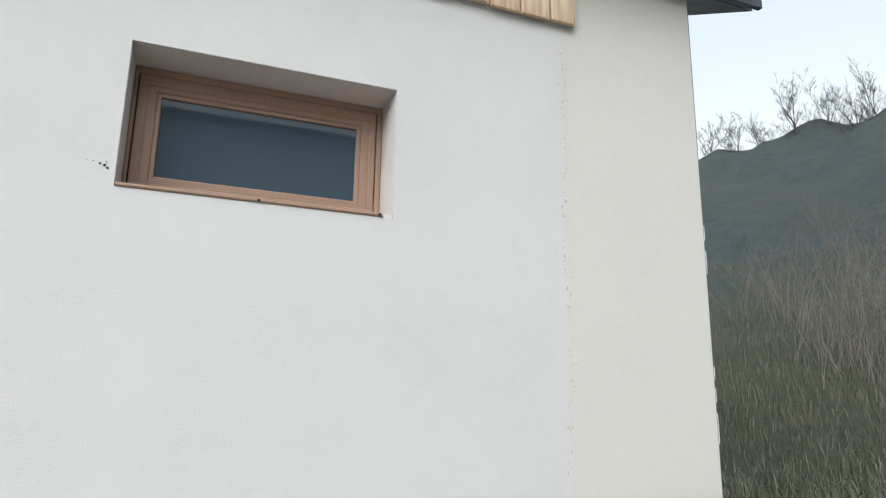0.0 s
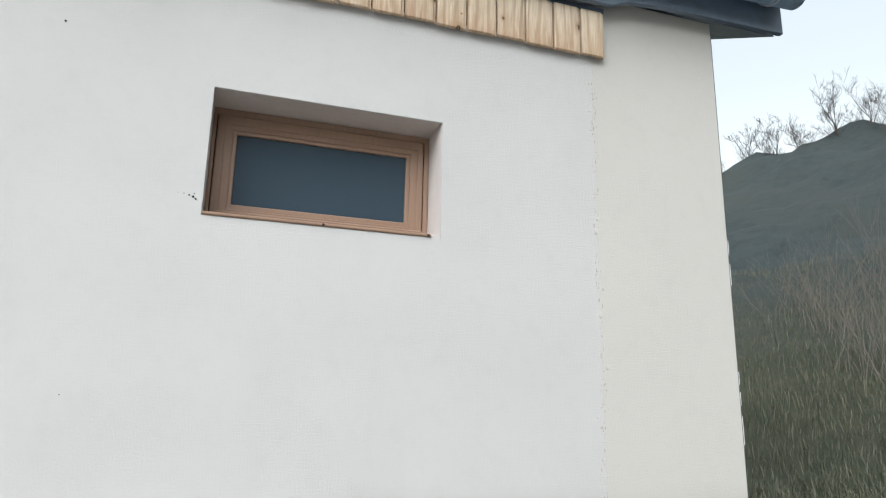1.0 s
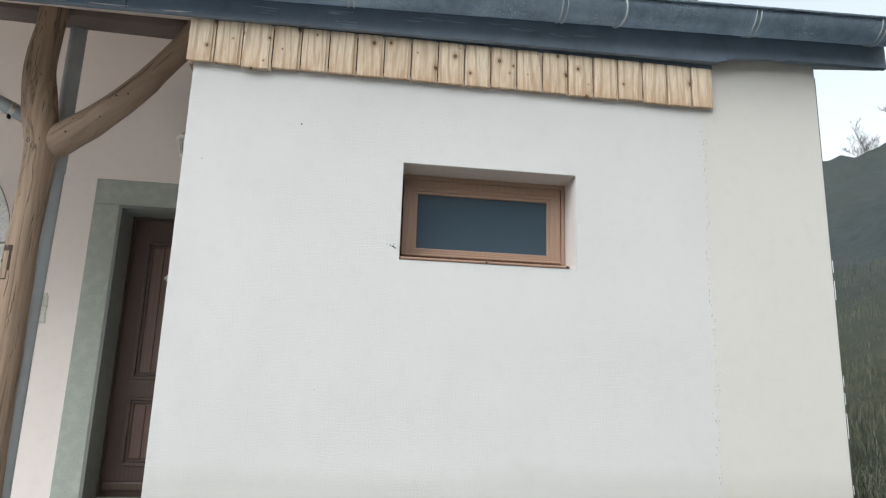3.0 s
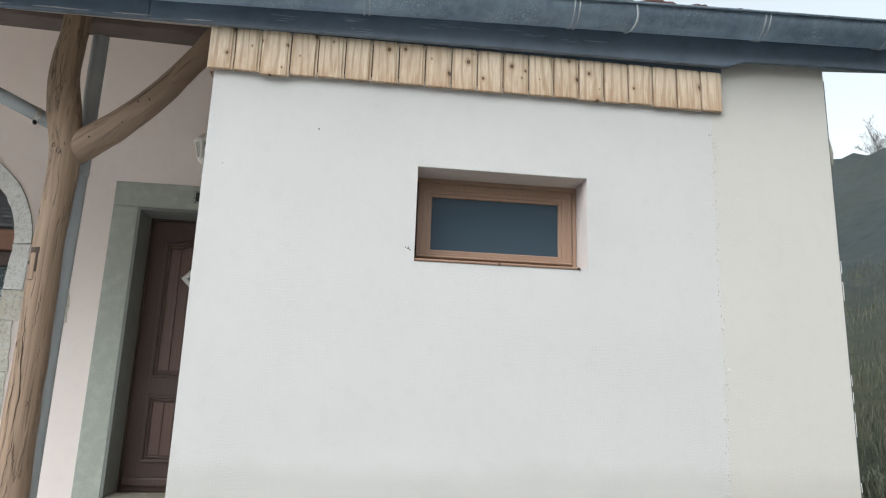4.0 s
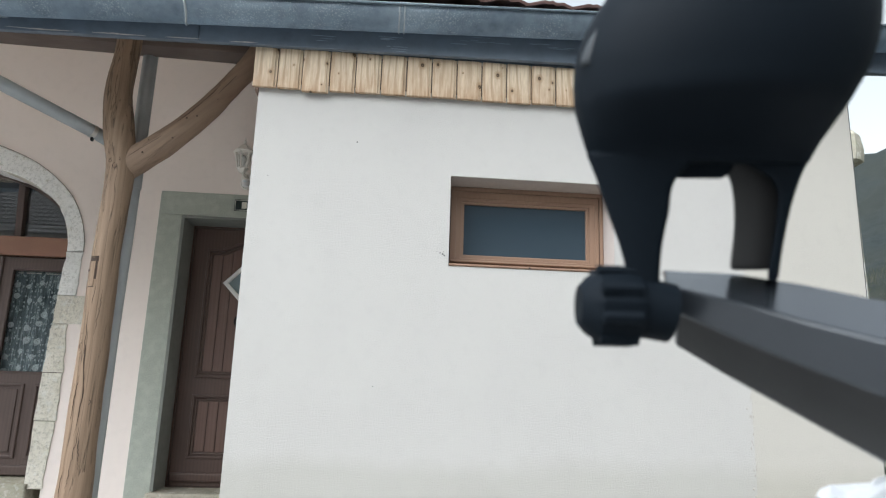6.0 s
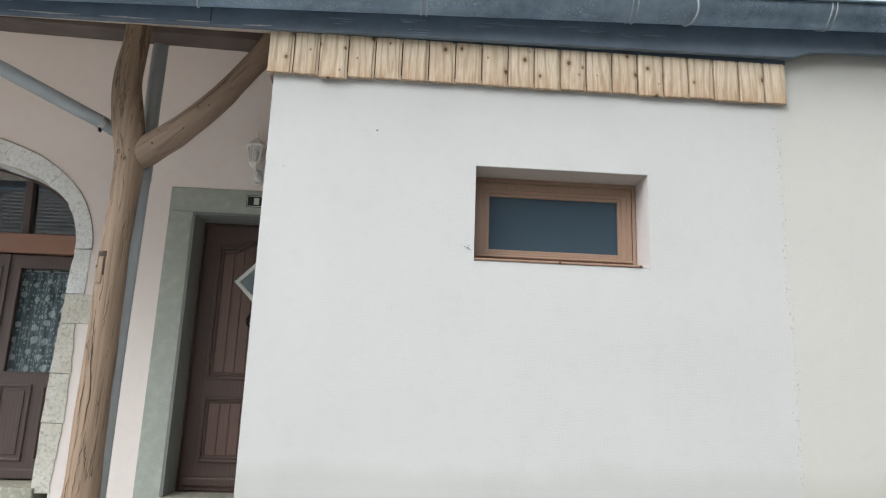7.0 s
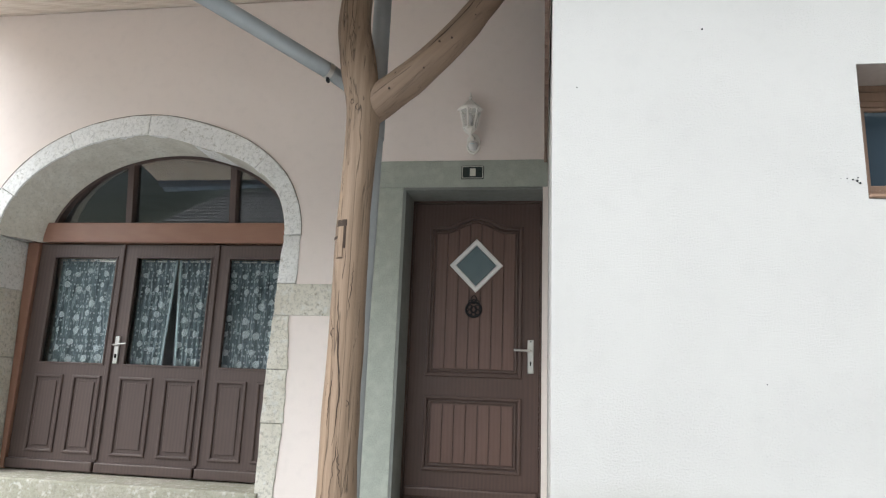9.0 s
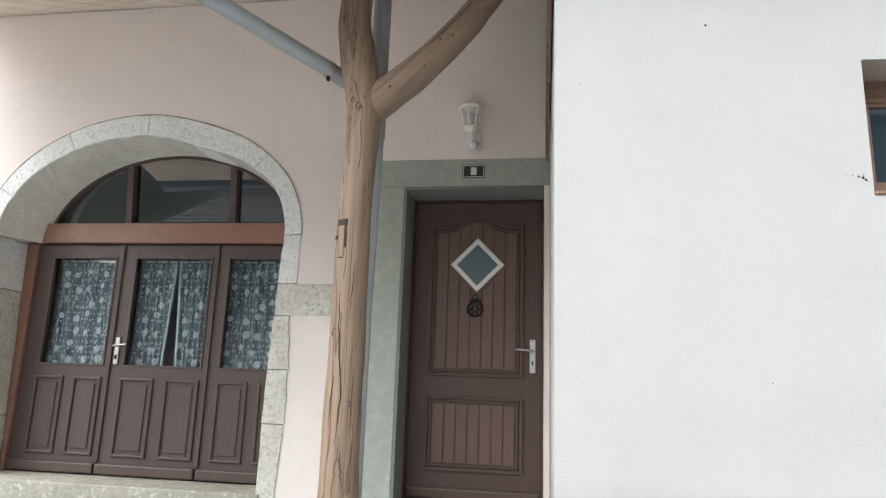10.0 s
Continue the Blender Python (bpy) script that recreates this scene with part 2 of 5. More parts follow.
BLACK_PLASTIC = plain("black_plastic", (0.0055, 0.0090, 0.0135), 0.65, 0, 0.2, 40, 0.02, spec=0.1)
GREY_ARM = plain("grey_arm_metal", (0.042, 0.049, 0.058), 0.22, 0.35, 0.15, 60, 0.01, spec=0.9)
PAPER = plain("white_paper", (0.82, 0.83, 0.84), 0.7, 0, 0.05, 40, 0.05)
BARK = plain("grey_bark", (0.075, 0.066, 0.06), 0.9, 0, 0.3, 30, 0.3)


def ground_material():
    k = Mat("ground_cover", (0.68, 0.675, 0.66), 0.95, spec=0.2)
    sep = k.t.nodes.new("ShaderNodeSeparateXYZ")
    k.link(k.coords(), sep.inputs[0])
    k.tint(k.ramp(k.noise(30, 6, 0.7), 0.4, 0.7), (0.57, 0.565, 0.55), 0.8)
    turf = k.math("ADD", sep.outputs["Z"], k.math("MULTIPLY", k.noise(0.6, 5), 0.5))
    verge = k.ramp(k.math("ADD", sep.outputs["X"], k.math("MULTIPLY", k.noise(1.4, 4), 0.9)), 3.7, 4.0)
    k.tint(k.math("MAXIMUM", k.ramp(turf, 0.24, 0.45), verge), (0.05, 0.056, 0.036))
    k.tint(k.math("MULTIPLY", k.ramp(turf, 0.4, 0.9), k.ramp(k.noise(1.8, 6, 0.7), 0.42, 0.66)), (0.085, 0.08, 0.05), 0.8)
    wooded = k.ramp(sep.outputs["Z"], 1.5, 6)
    k.tint(wooded, (0.047, 0.059, 0.058))
    k.tint(k.math("MULTIPLY", wooded, k.ramp(k.noise(1.3, 8, 0.75), 0.45, 0.62)), (0.030, 0.040, 0.041), 0.9)
    k.tint(k.math("MULTIPLY", wooded, k.ramp(k.noise(0.12, 4, 0.6), 0.45, 0.6)), (0.050, 0.057, 0.048), 0.6)
    k.bump(k.noise(2.5, 8, 0.75), 0.9, 0.4)
    return k.m


def curtain_material():
    k = Mat("dotted_voile", (0.25, 0.295, 0.32), 0.8, spec=0.1)
    # small beads and threads in columns
    thread = k.ramp(k.noise(85, 2, 0.6, k.coords((1, 1, 0.09))), 0.55, 0.62)
    k.tint(thread, (0.62, 0.69, 0.72), 0.75)
    k.tint(k.ramp(k.noise(30, 2, 0.5, k.coords((1, 1, 0.15))), 0.55, 0.7), (0.05, 0.06, 0.07), 0.6)
    sep = k.t.nodes.new("ShaderNodeSeparateXYZ")
    k.link(k.coords(), sep.inputs[0])
    # discs of three sizes; 'share' of the cells hold one, the middle ones as rings
    for scale, size, share, tall, ring, colour in ((40, 0.22, 0.6, 0.6, 0.0, (0.80, 0.85, 0.87)), (21, 0.21, 0.5, 0.9, 0.55, (0.82, 0.87, 0.89)), (9.6, 0.235, 0.9, 0.95, 0.0, (0.90, 0.93, 0.94))):
        vo = k.node("ShaderNodeTexVoronoi", Scale=float(scale), Randomness=0.52)
        vo.voronoi_dimensions = "2D"
        com = k.t.nodes.new("ShaderNodeCombineXYZ")
        k.link(sep.outputs["X"], com.inputs["X"])
        k.link(k.math("MULTIPLY", sep.outputs["Z"], tall), com.inputs["Y"])
        k.link(com.outputs[0], vo.inputs["Vector"])
        sc = k.t.nodes.new("ShaderNodeSeparateColor")
        k.link(vo.outputs["Color"], sc.inputs[0])
        radius = k.math("ADD", k.math("MULTIPLY", sc.outputs[0], 0.35 * size), 0.75 * size)
        inside = k.math("MULTIPLY", k.math("LESS_THAN", vo.outputs["Distance"], radius), k.math("LESS_THAN", sc.outputs[1], share))
        k.tint(inside, colour, 0.92)
        if ring:
            k.tint(k.math("MULTIPLY", inside, k.math("LESS_THAN", vo.outputs["Distance"], k.math("MULTIPLY", radius, ring))), (0.30, 0.35, 0.37), 0.7)
    return k.m


GROUND_MAT = ground_material()
VOILE = curtain_material()
HEM = plain("voile_hem", (0.40, 0.46, 0.48), 0.8, 0, 0.1, 20, 0.0)

# ---- building helpers ----
ORIGIN = {}


def mesh_of(bm, material, name="mesh", smooth=False):
    me = bpy.data.meshes.new(name)
    bmesh.ops.recalc_face_normals(bm, faces=bm.faces)
    bm.to_mesh(me)
    bm.free()
    me.materials.append(material)
    if smooth:
        for p in me.polygons:
            p.use_smooth = True
        if smooth is not True:
            me.set_sharp_from_angle(angle=radians(smooth))
    return me


def thing(name, at, label, category, group="", kind=""):
    ob = new(name)
    ob.empty_display_size = 0.1
    ob.location = at
    ORIGIN[ob] = Vector(at)
    return tagged(ob, label, category, group, kind)


def part(name, bm, material, parent, label="", smooth=False):
    """One mesh, drawn in world coordinates, under a thing or a part."""
    org = ORIGIN[parent]
    bmesh.ops.translate(bm, verts=bm.verts, vec=-org)
    ob = new(name, mesh_of(bm, material, name, smooth))
    ob.parent = parent
    ORIGIN[ob] = org
    if label:
        ob["label"] = label
    return ob


def setting(name, bm, material, label, category, smooth=False):
    ob = new(name, mesh_of(bm, material, name, smooth))
    ORIGIN[ob] = Vector((0, 0, 0))
    return tagged(ob, label, category, "", "structure")


def add_box(bm, x0, x1, y0, y1, z0, z1, bevel=0.0, seg=1):
    r = bmesh.ops.create_cube(bm, size=1)
    vs = r["verts"]
    bmesh.ops.scale(bm, verts=vs, vec=(x1 - x0, y1 - y0, z1 - z0))
    bmesh.ops.translate(bm, verts=vs, vec=((x0 + x1) / 2, (y0 + y1) / 2, (z0 + z1) / 2))
    if bevel:
        es = list({e for v in vs for e in v.link_edges})
        bmesh.ops.bevel(bm, geom=es, offset=bevel, segments=seg, affect="EDGES", profile=0.5)
    return bm


def box(*a, **k):
    return add_box(bmesh.new(), *a, **k)


def prism(points, y0, y1, bevel=0.0):
    """A face drawn in x and z, drawn out from y0 to y1."""
    bm = bmesh.new()
    f = bm.faces.new([bm.verts.new((x, y0, z)) for x, z in points])
    r = bmesh.ops.extrude_face_region(bm, geom=[f])
    bmesh.ops.translate(bm, verts=[v for v in r["geom"] if isinstance(v, bmesh.types.BMVert)], vec=(0, y1 - y0, 0))
    if bevel:
        bmesh.ops.recalc_face_normals(bm, faces=bm.faces)
        es = [e for e in bm.edges if all(abs(v.co.y - min(y0, y1)) < 1e-5 for v in e.verts)]
        bmesh.ops.bevel(bm, geom=es, offset=bevel, segments=2, affect="EDGES", profile=0.5)
    return bm


def holed(outer, holes, y0, y1):
    """A wall drawn in x and z with openings through it."""
    bm = bmesh.new()
    es = []
    for loop in (outer, *holes):
        vs = [bm.verts.new((x, y0, z)) for x, z in loop]
        es += [bm.edges.new((vs[i], vs[(i + 1) % len(vs)])) for i in range(len(vs))]
    bmesh.ops.triangle_fill(bm, use_beauty=True, use_dissolve=False, edges=es)
    r = bmesh.ops.extrude_face_region(bm, geom=list(bm.faces))
    bmesh.ops.translate(bm, verts=[v for v in r["geom"] if isinstance(v, bmesh.types.BMVert)], vec=(0, y1 - y0, 0))
    return bm


def rect(x0, x1, z0, z1):
    return [(x0, z0), (x1, z0), (x1, z1), (x0, z1)]


def ring_frame(x0, x1, z0, z1, w, y0, y1, bevel=0.004):
    """Four mitred bars round an opening, as one frame; w: left, right, bottom, top widths."""
    l, r, b, t = w
    bm = bmesh.new()
    o, i = rect(x0, x1, z0, z1), rect(x0 + l, x1 - r, z0 + b, z1 - t)
    vo, vi = ([bm.verts.new((x, y0, z)) for x, z in q] for q in (o, i))
    fs = [bm.faces.new((vo[n], vo[(n + 1) % 4], vi[(n + 1) % 4], vi[n])) for n in range(4)]
    g = bmesh.ops.extrude_face_region(bm, geom=fs)
    bmesh.ops.translate(bm, verts=[v for v in g["geom"] if isinstance(v, bmesh.types.BMVert)], vec=(0, y1 - y0, 0))
    bmesh.ops.recalc_face_normals(bm, faces=bm.faces)
    if bevel:
        es = [e for e in bm.edges if len(e.link_faces) == 2 and e.calc_face_angle(0) > 1.0 and all(abs(v.co.y - min(y0, y1)) < 1e-5 for v in e.verts)]
        bmesh.ops.bevel(bm, geom=es, offset=bevel, segments=2, affect="EDGES", profile=0.5)
    return bm


def add_tube(bm, path, radii, sides=12, cap=True, wobble=0.0, seed=0):
    """A round bar along a path, with a radius at every point."""
    rnd = random.Random(seed)
    rings, up = [], None
    pts = [Vector(p) for p in path]
    for i, p in enumerate(pts):
        d = (pts[min(i + 1, len(pts) - 1)] - pts[max(i - 1, 0)]).normalized()
        ref = up if up is not None else (Vector((0, 1, 0)) if abs(d.y) < 0.9 else Vector((1, 0, 0)))
        a = (ref - d * ref.dot(d)).normalized()
        up, b = a, d.cross(a)
        ring = []
        for s in range(sides):
            an = 2 * math.pi * s / sides
            r = radii[i]
            if wobble:
                q = Vector((math.cos(an) * 1.3, math.sin(an) * 1.3, i * 0.35 + seed))
                r *= 1 + wobble * noise.noise(q)
            ring.append(bm.verts.new(p + (a * math.cos(an) + b * math.sin(an)) * r))
        rings.append(ring)
    for q, w in zip(rings, rings[1:]):
        for s in range(sides):
            bm.faces.new((q[s], q[(s + 1) % sides], w[(s + 1) % sides], w[s]))
    if cap:
        bm.faces.new(rings[0][::-1])
        bm.faces.new(rings[-1])
    return bm


def tube(*a, **k):
    return add_tube(bmesh.new(), *a, **k)


def smooth_path(points, n=6):
    """Catmull-Rom through tuples of any length."""
    p = [np.array(q, float) for q in points]
    p = [2 * p[0] - p[1], *p, 2 * p[-1] - p[-2]]
    out = []
    for i in range(1, len(p) - 2):
        for s in range(n):
            t = s / n
            out.append(0.5 * (2 * p[i] + (p[i + 1] - p[i - 1]) * t + (2 * p[i - 1] - 5 * p[i] + 4 * p[i + 1] - p[i + 2]) * t**2
                              + (3 * p[i] - p[i - 1] - 3 * p[i + 1] + p[i + 2]) * t**3))
    return out + [p[-2]]


def lathe(profile, at, sides=20):
    """A turned form from pairs of radius and height."""
    bm = bmesh.new()
    rings = [[bm.verts.new((at[0] + r * math.cos(2 * math.pi * s / sides), at[1] + r * math.sin(2 * math.pi * s / sides), at[2] + z)) for s in range(sides)] for r, z in profile]
    for q, w in zip(rings, rings[1:]):
        for s in range(sides):
            bm.faces.new((q[s], q[(s + 1) % sides], w[(s + 1) % sides], w[s]))
    bm.faces.new(rings[0][::-1])
    bm.faces.new(rings[-1])
    return bm

# ---- ground, hill and distance ----
WALL_Y, EAVE_Y = 2.06, -0.05
SLOPE = 0.525


def roof_z(y):
    """Underside of the sloping ceiling."""
    return 2.56 + SLOPE * (y - EAVE_Y)


def land(x, y):
    """Height of the ground: a flat yard that climbs into a wooded hill all round."""
    dx, dy = x - 1.0, y + 2.0
    r, head = math.hypot(dx, dy), math.degrees(math.atan2(dx, dy))
    # unseen rise added at heading -147 keeps bright sky out of the gate panes
    rise = 3.5 + 9.0 * math.exp(-((head + 147) / 19) ** 2) + 19 * math.exp(-((head - 66) / 55) ** 2) + 1.2 * noise.noise((head * 0.05, 0.3, 0))
    start = 8.5 + 14 * (0.5 - 0.5 * math.cos(math.radians(head - 60)))
    s = min(1.0, max(0.0, (r - start) / (60 - start)))
    h = math.tan(math.radians(rise)) * 60 * (s ** 1.25) * (1.0 if r < 60 else 1 + 0.1 * min(1, (r - 60) / 200))
    bumps = 0.35 * noise.noise((x * 0.25, y * 0.25, 1.7)) + 0.12 * noise.noise((x * 0.9, y * 0.9, 5.1))
    return h + bumps * min(1, max(0, (r - 7) / 6)) * (1 + 4 * s)


def make_ground():
    bm = bmesh.new()
    radii = [0] + [1.5 * 1.075 ** i for i in range(92)]
    n = 420
    centre = bm.verts.new((1, -2, 0))
    last = None
    for r in radii[1:]:
        ring = []
        for s in range(n):
            a = 2 * math.pi * s / n
            x, y = 1 + r * math.sin(a), -2 + r * math.cos(a)
            ring.append(bm.verts.new((x, y, land(x, y))))
        for s in range(n):
            if last is None:
                bm.faces.new((centre, ring[s], ring[(s + 1) % n]))
            else:
                bm.faces.new((last[s], ring[s], ring[(s + 1) % n], last[(s + 1) % n]))
        last = ring
    return setting("ground", bm, GROUND_MAT, "gravel yard turning into rough grass and a dark wooded hillside", "ground", True)


make_ground()

# ---- the annex: white plastered box under the eave ----
WX0, WX1, WZ0, WZ1 = 0.941, 1.738, 1.541, 1.981
JOINT, CORNER = 2.375, 2.992
annex = setting("wall_annex", holed(rect(0, JOINT, 0, 2.66), [rect(WX0, WX1, WZ0, WZ1)], 0, 0.26), WHITE_STUCCO,
                "white roughcast annex wall with a greyed foot", "wall")
setting("wall_annex_end", box(JOINT, CORNER, -0.0002, 0.26, 0, 2.66), CREAM_STUCCO, "cream roughcast end of the annex wall past a cracked joint", "wall")
setting("wall_annex_side", box(0.0, 0.2, 0.26, WALL_Y, 0, roof_z(0.3)), WHITE_STUCCO, "white roughcast side wall beside the porch", "wall")
setting("wall_annex_far_side", box(CORNER - 0.2, CORNER, 0.26, 5.9, 0, 2.9), CREAM_STUCCO, "cream roughcast end wall of the annex", "wall")
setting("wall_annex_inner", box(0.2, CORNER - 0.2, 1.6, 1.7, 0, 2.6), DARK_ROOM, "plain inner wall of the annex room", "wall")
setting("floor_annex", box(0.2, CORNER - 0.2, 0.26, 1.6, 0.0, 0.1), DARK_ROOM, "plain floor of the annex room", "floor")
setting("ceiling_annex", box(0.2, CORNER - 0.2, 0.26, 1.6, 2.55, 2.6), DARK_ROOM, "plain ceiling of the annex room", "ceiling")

# a jagged crack of lost plaster down the joint
bm = bmesh.new()
z = 0.12
rnd = random.Random(4)
while z < 2.3:
    h = rnd.uniform(0.012, 0.05)
    if rnd.random() < 0.5:
        w = rnd.uniform(0.004, 0.012)
        x = JOINT + rnd.uniform(-0.012, 0.004)
        b2 = bmesh.ops.create_icosphere(bm, subdivisions=1, radius=1)
        bmesh.ops.scale(bm, verts=b2["verts"], vec=(w * 0.75, 0.0030, h * 0.28))
        bmesh.ops.translate(bm, verts=b2["verts"], vec=(x + rnd.gauss(0, 0.008), -0.0008, z))
    z += h * 1.1
part("loose_plaster", bm, CREAM_STUCCO, annex, "crumbling plaster along the joint")
bm = bmesh.new()
for _ in range(150):
    z = rnd.uniform(0.1, 2.3)
    w = rnd.uniform(0.0008, 0.0025)
    b2 = bmesh.ops.create_icosphere(bm, subdivisions=1, radius=1)
    bmesh.ops.scale(bm, verts=b2["verts"], vec=(w, 0.0008, w * rnd.uniform(1, 4)))
    bmesh.ops.translate(bm, verts=b2["verts"], vec=(JOINT + 0.006 * math.sin(z * 7) + rnd.gauss(0, 0.006), -0.0006, z))
part("pits", bm, plain("pitted_plaster", (0.36, 0.32, 0.27), 0.95, 0, 0.2, 40, 0.0), annex, "dark pits along the cracked joint")

# dark end trim behind the corner, with a white bead that shows in places
part("corner_trim", box(CORNER + 0.0005, CORNER + 0.011, 0.006, 0.034, 0.02, 2.60, bevel=0.002), plain("dark_trim", (0.055, 0.058, 0.055), 0.8, 0, 0.3, 30, 0.1), annex, "dark trim behind the corner")
bm = bmesh.new()
for z0, z1 in ((0.60, 0.64), (0.84, 0.95), (0.99, 1.04), (1.07, 1.12), (1.47, 1.56), (1.60, 1.66)):
    add_box(bm, CORNER + 0.012, CORNER + 0.017, 0.010, 0.018, z0, z1, bevel=0.001)
part("corner_bead", bm, WHITE_PLASTIC, annex, "white corner bead bared in places")

# hairline insect mark beside the window and single specks
bm = bmesh.new()
for dx, dz, w in ((0, 0, 0.0042), (-0.012, 0.004, 0.003), (0.008, -0.007, 0.0035), (-0.028, 0.008, 0.002), (-0.045, 0.009, 0.0013), (0.003, 0.01, 0.0022)):
    q = bmesh.ops.create_icosphere(bm, subdivisions=1, radius=w)
    bmesh.ops.translate(bm, verts=q["verts"], vec=(0.913 + dx, -0.001, 1.597 + dz))
for x, zz, w in ((0.485, 2.123, 0.004), (0.08, 1.93, 0.0025), (0.62, 0.98, 0.002)):
    q = bmesh.ops.create_icosphere(bm, subdivisions=1, radius=w)
    bmesh.ops.translate(bm, verts=q["verts"], vec=(x, -0.001, zz))
part("specks", bm, IRON, annex, "black specks on the plaster")


def annex_window():
    win = thing("window_1", (WX0, 0.16, WZ0), "small tilting window in brown varnished wood set deep in a white wall", "window", kind="structure")
    y = 0.155
    part("window_frame", ring_frame(WX0 + 0.002, WX1 - 0.002, WZ0 + 0.014, WZ1 - 0.002, (0.012, 0.020, 0.022, 0.024), y, y + 0.07, 0.003), FRAME_WOOD, win)
    # near-black ring: the shade between frame and sash is put into its colour
    part("frame_rebate", ring_frame(WX0 + 0.012, WX1 - 0.020, WZ0 + 0.034, WZ1 - 0.024, (0.010, 0.010, 0.010, 0.010), y + 0.012, y + 0.06, 0.0), CRACK, win, "near-black ring coloured as the shade between frame and sash")
    sash = part("sash", ring_frame(WX0 + 0.018, WX1 - 0.026, WZ0 + 0.040, WZ1 - 0.028, (0.028, 0.022, 0.016, 0.034), y - 0.004, y + 0.05, 0.003), FRAME_WOOD, win)
    part("sash_step", ring_frame(WX0 + 0.044, WX1 - 0.046, WZ0 + 0.054, WZ1 - 0.060, (0.028, 0.030, 0.018, 0.020), y - 0.001, y + 0.05, 0.003), FRAME_WOOD, sash)
    part("glazing_bead", ring_frame(WX0 + 0.070, WX1 - 0.074, WZ0 + 0.070, WZ1 - 0.078, (0.016, 0.018, 0.020, 0.015), y + 0.004, y + 0.03, 0.004), FRAME_WOOD, sash)
    part("weather_strip", box(WX0 + 0.020, WX1 - 0.028, y - 0.024, y - 0.003, WZ0 + 0.046, WZ0 + 0.058, bevel=0.004), FRAME_WOOD, sash, "varnished weather strip")
    pane = part("pane", box(WX0 + 0.080, WX1 - 0.088, y + 0.014, y + 0.020, WZ0 + 0.086, WZ1 - 0.090), OBSCURE, sash, "dark reflecting glass")
    pane.visible_shadow = False
    part("window_sill", box(WX0 + 0.002, WX1 - 0.034, -0.006, y, WZ0 + 0.001, WZ0 + 0.013, bevel=0.004), FRAME_WOOD, win, "thin varnished sill strip")
    part("sill_plaster", box(WX1 - 0.033, WX1 - 0.002, 0.004, y, WZ0 + 0.001, WZ0 + 0.012), REVEAL_PAINT, win)
    # black discs on the sill front stand in for the dark of screw holes
    for x in (1.325, 1.692):
        part("screw_hole", prism([(x + 0.0048 * math.cos(a), WZ0 + 0.0065 + 0.0045 * math.sin(a)) for a in np.linspace(0, 6.2832, 13)[:-1]], -0.0068, -0.0055), IRON, win)
    # near-black strip laid where shade falls over the sill
    part("sill_gap", box(WX0 + 0.003, WX1 - 0.004, y - 0.006, y - 0.0005, WZ0 + 0.0135, WZ0 + 0.018), CRACK, win, "near-black strip coloured as the shade over the sill")
    # smooth painted lining of the deep reveal; the soffit's colour holds its shade
    part("soffit", box(WX0 + 0.002, WX1 - 0.002, 0.006, y, WZ1 - 0.0018, WZ1 - 0.0006), SOFFIT_SHADE, win, "brown-grey soffit of the reveal, its shade put into the colour")
    bm = bmesh.new()
    for b in ((WX0 + 0.0004, WX0 + 0.0016, 0.006, y, WZ0 + 0.012, WZ1 - 0.001), (WX1 - 0.0016, WX1 - 0.0004, 0.006, y, WZ0 + 0.012, WZ1 - 0.001)):
        add_box(bm, *b)
    part("reveal_lining", bm, REVEAL_PAINT, win, "smooth painted reveal")


annex_window()

# ---- larch cladding over the annex ----
def plank_mesh(w, h, t=0.02, material=None):
    """One board with a rebate along its edge and softened arrises."""
    bm = bmesh.new()
    add_box(bm, 0.004, w - 0.012, -t, 0, 0, h, bevel=0.003)
    add_box(bm, w - 0.013, w - 0.002, -t * 0.62, 0, 0.002, h - 0.001)
    return mesh_of(bm, material or LARCH, "plank")


cladding = thing("wood_cladding", (0, -0.01, 2.37), "row of short larch boards under the eave with dark knots", "cladding")
rnd = random.Random(11)
edges = [-0.03, 0.086, 0.202, 0.334] + [0.334 + 0.1237 * i for i in range(1, 17)] + [2.425]
for i, (a, b) in enumerate(zip(edges, edges[1:])):
    drop = 0.012 if i == 2 else rnd.uniform(-0.003, 0.003)
    me = plank_mesh(b - a, 0.205 + drop)
    q = new("plank", me)
    q.parent = cladding
    q.location = (a, -0.001 - (0.004 if i == 2 else 0), -0.006 - drop + 0.002 * (a > 0.3))
part("batten", box(-0.028, 2.42, -0.0095, -0.001, 2.40, 2.56), BEAM_WOOD, cladding)
side = thing("side_cladding", (-0.002, 1.0, 2.37), "brown boards with nail heads on the annex flank, shade put into their colour", "cladding")
for i in range(16):
    y0 = 0.02 + 0.124 * i
    h = min(0.5, roof_z(y0) - 2.37 - 0.02)
    q = new("plank", plank_mesh(0.124, h, material=FLANK_SHADE_WOOD))
    q.parent = side
    q.rotation_euler = (0, 0, radians(-90))
    q.location = (-0.006, y0 + 0.124 - 1.0, 0)
    nail = new("nail", mesh_of(lathe([(0.003, 0), (0.003, 0.002)], (0, 0, 0), 8), BRUSHED, "nail"))
    nail.parent = side
    nail.rotation_euler = (0, radians(-90), 0)
    nail.location = (-0.026, y0 + 0.06 - 1.0, 0.05)

# ---- the old house: rose wall with an arched gateway and a front door ----
ACX, ARX, ASPRING, ARISE = -2.868, 1.10, 1.90, 0.74
DX0, DX1, DZ0, DZ1 = -0.955, -0.035, 0.20, 2.225


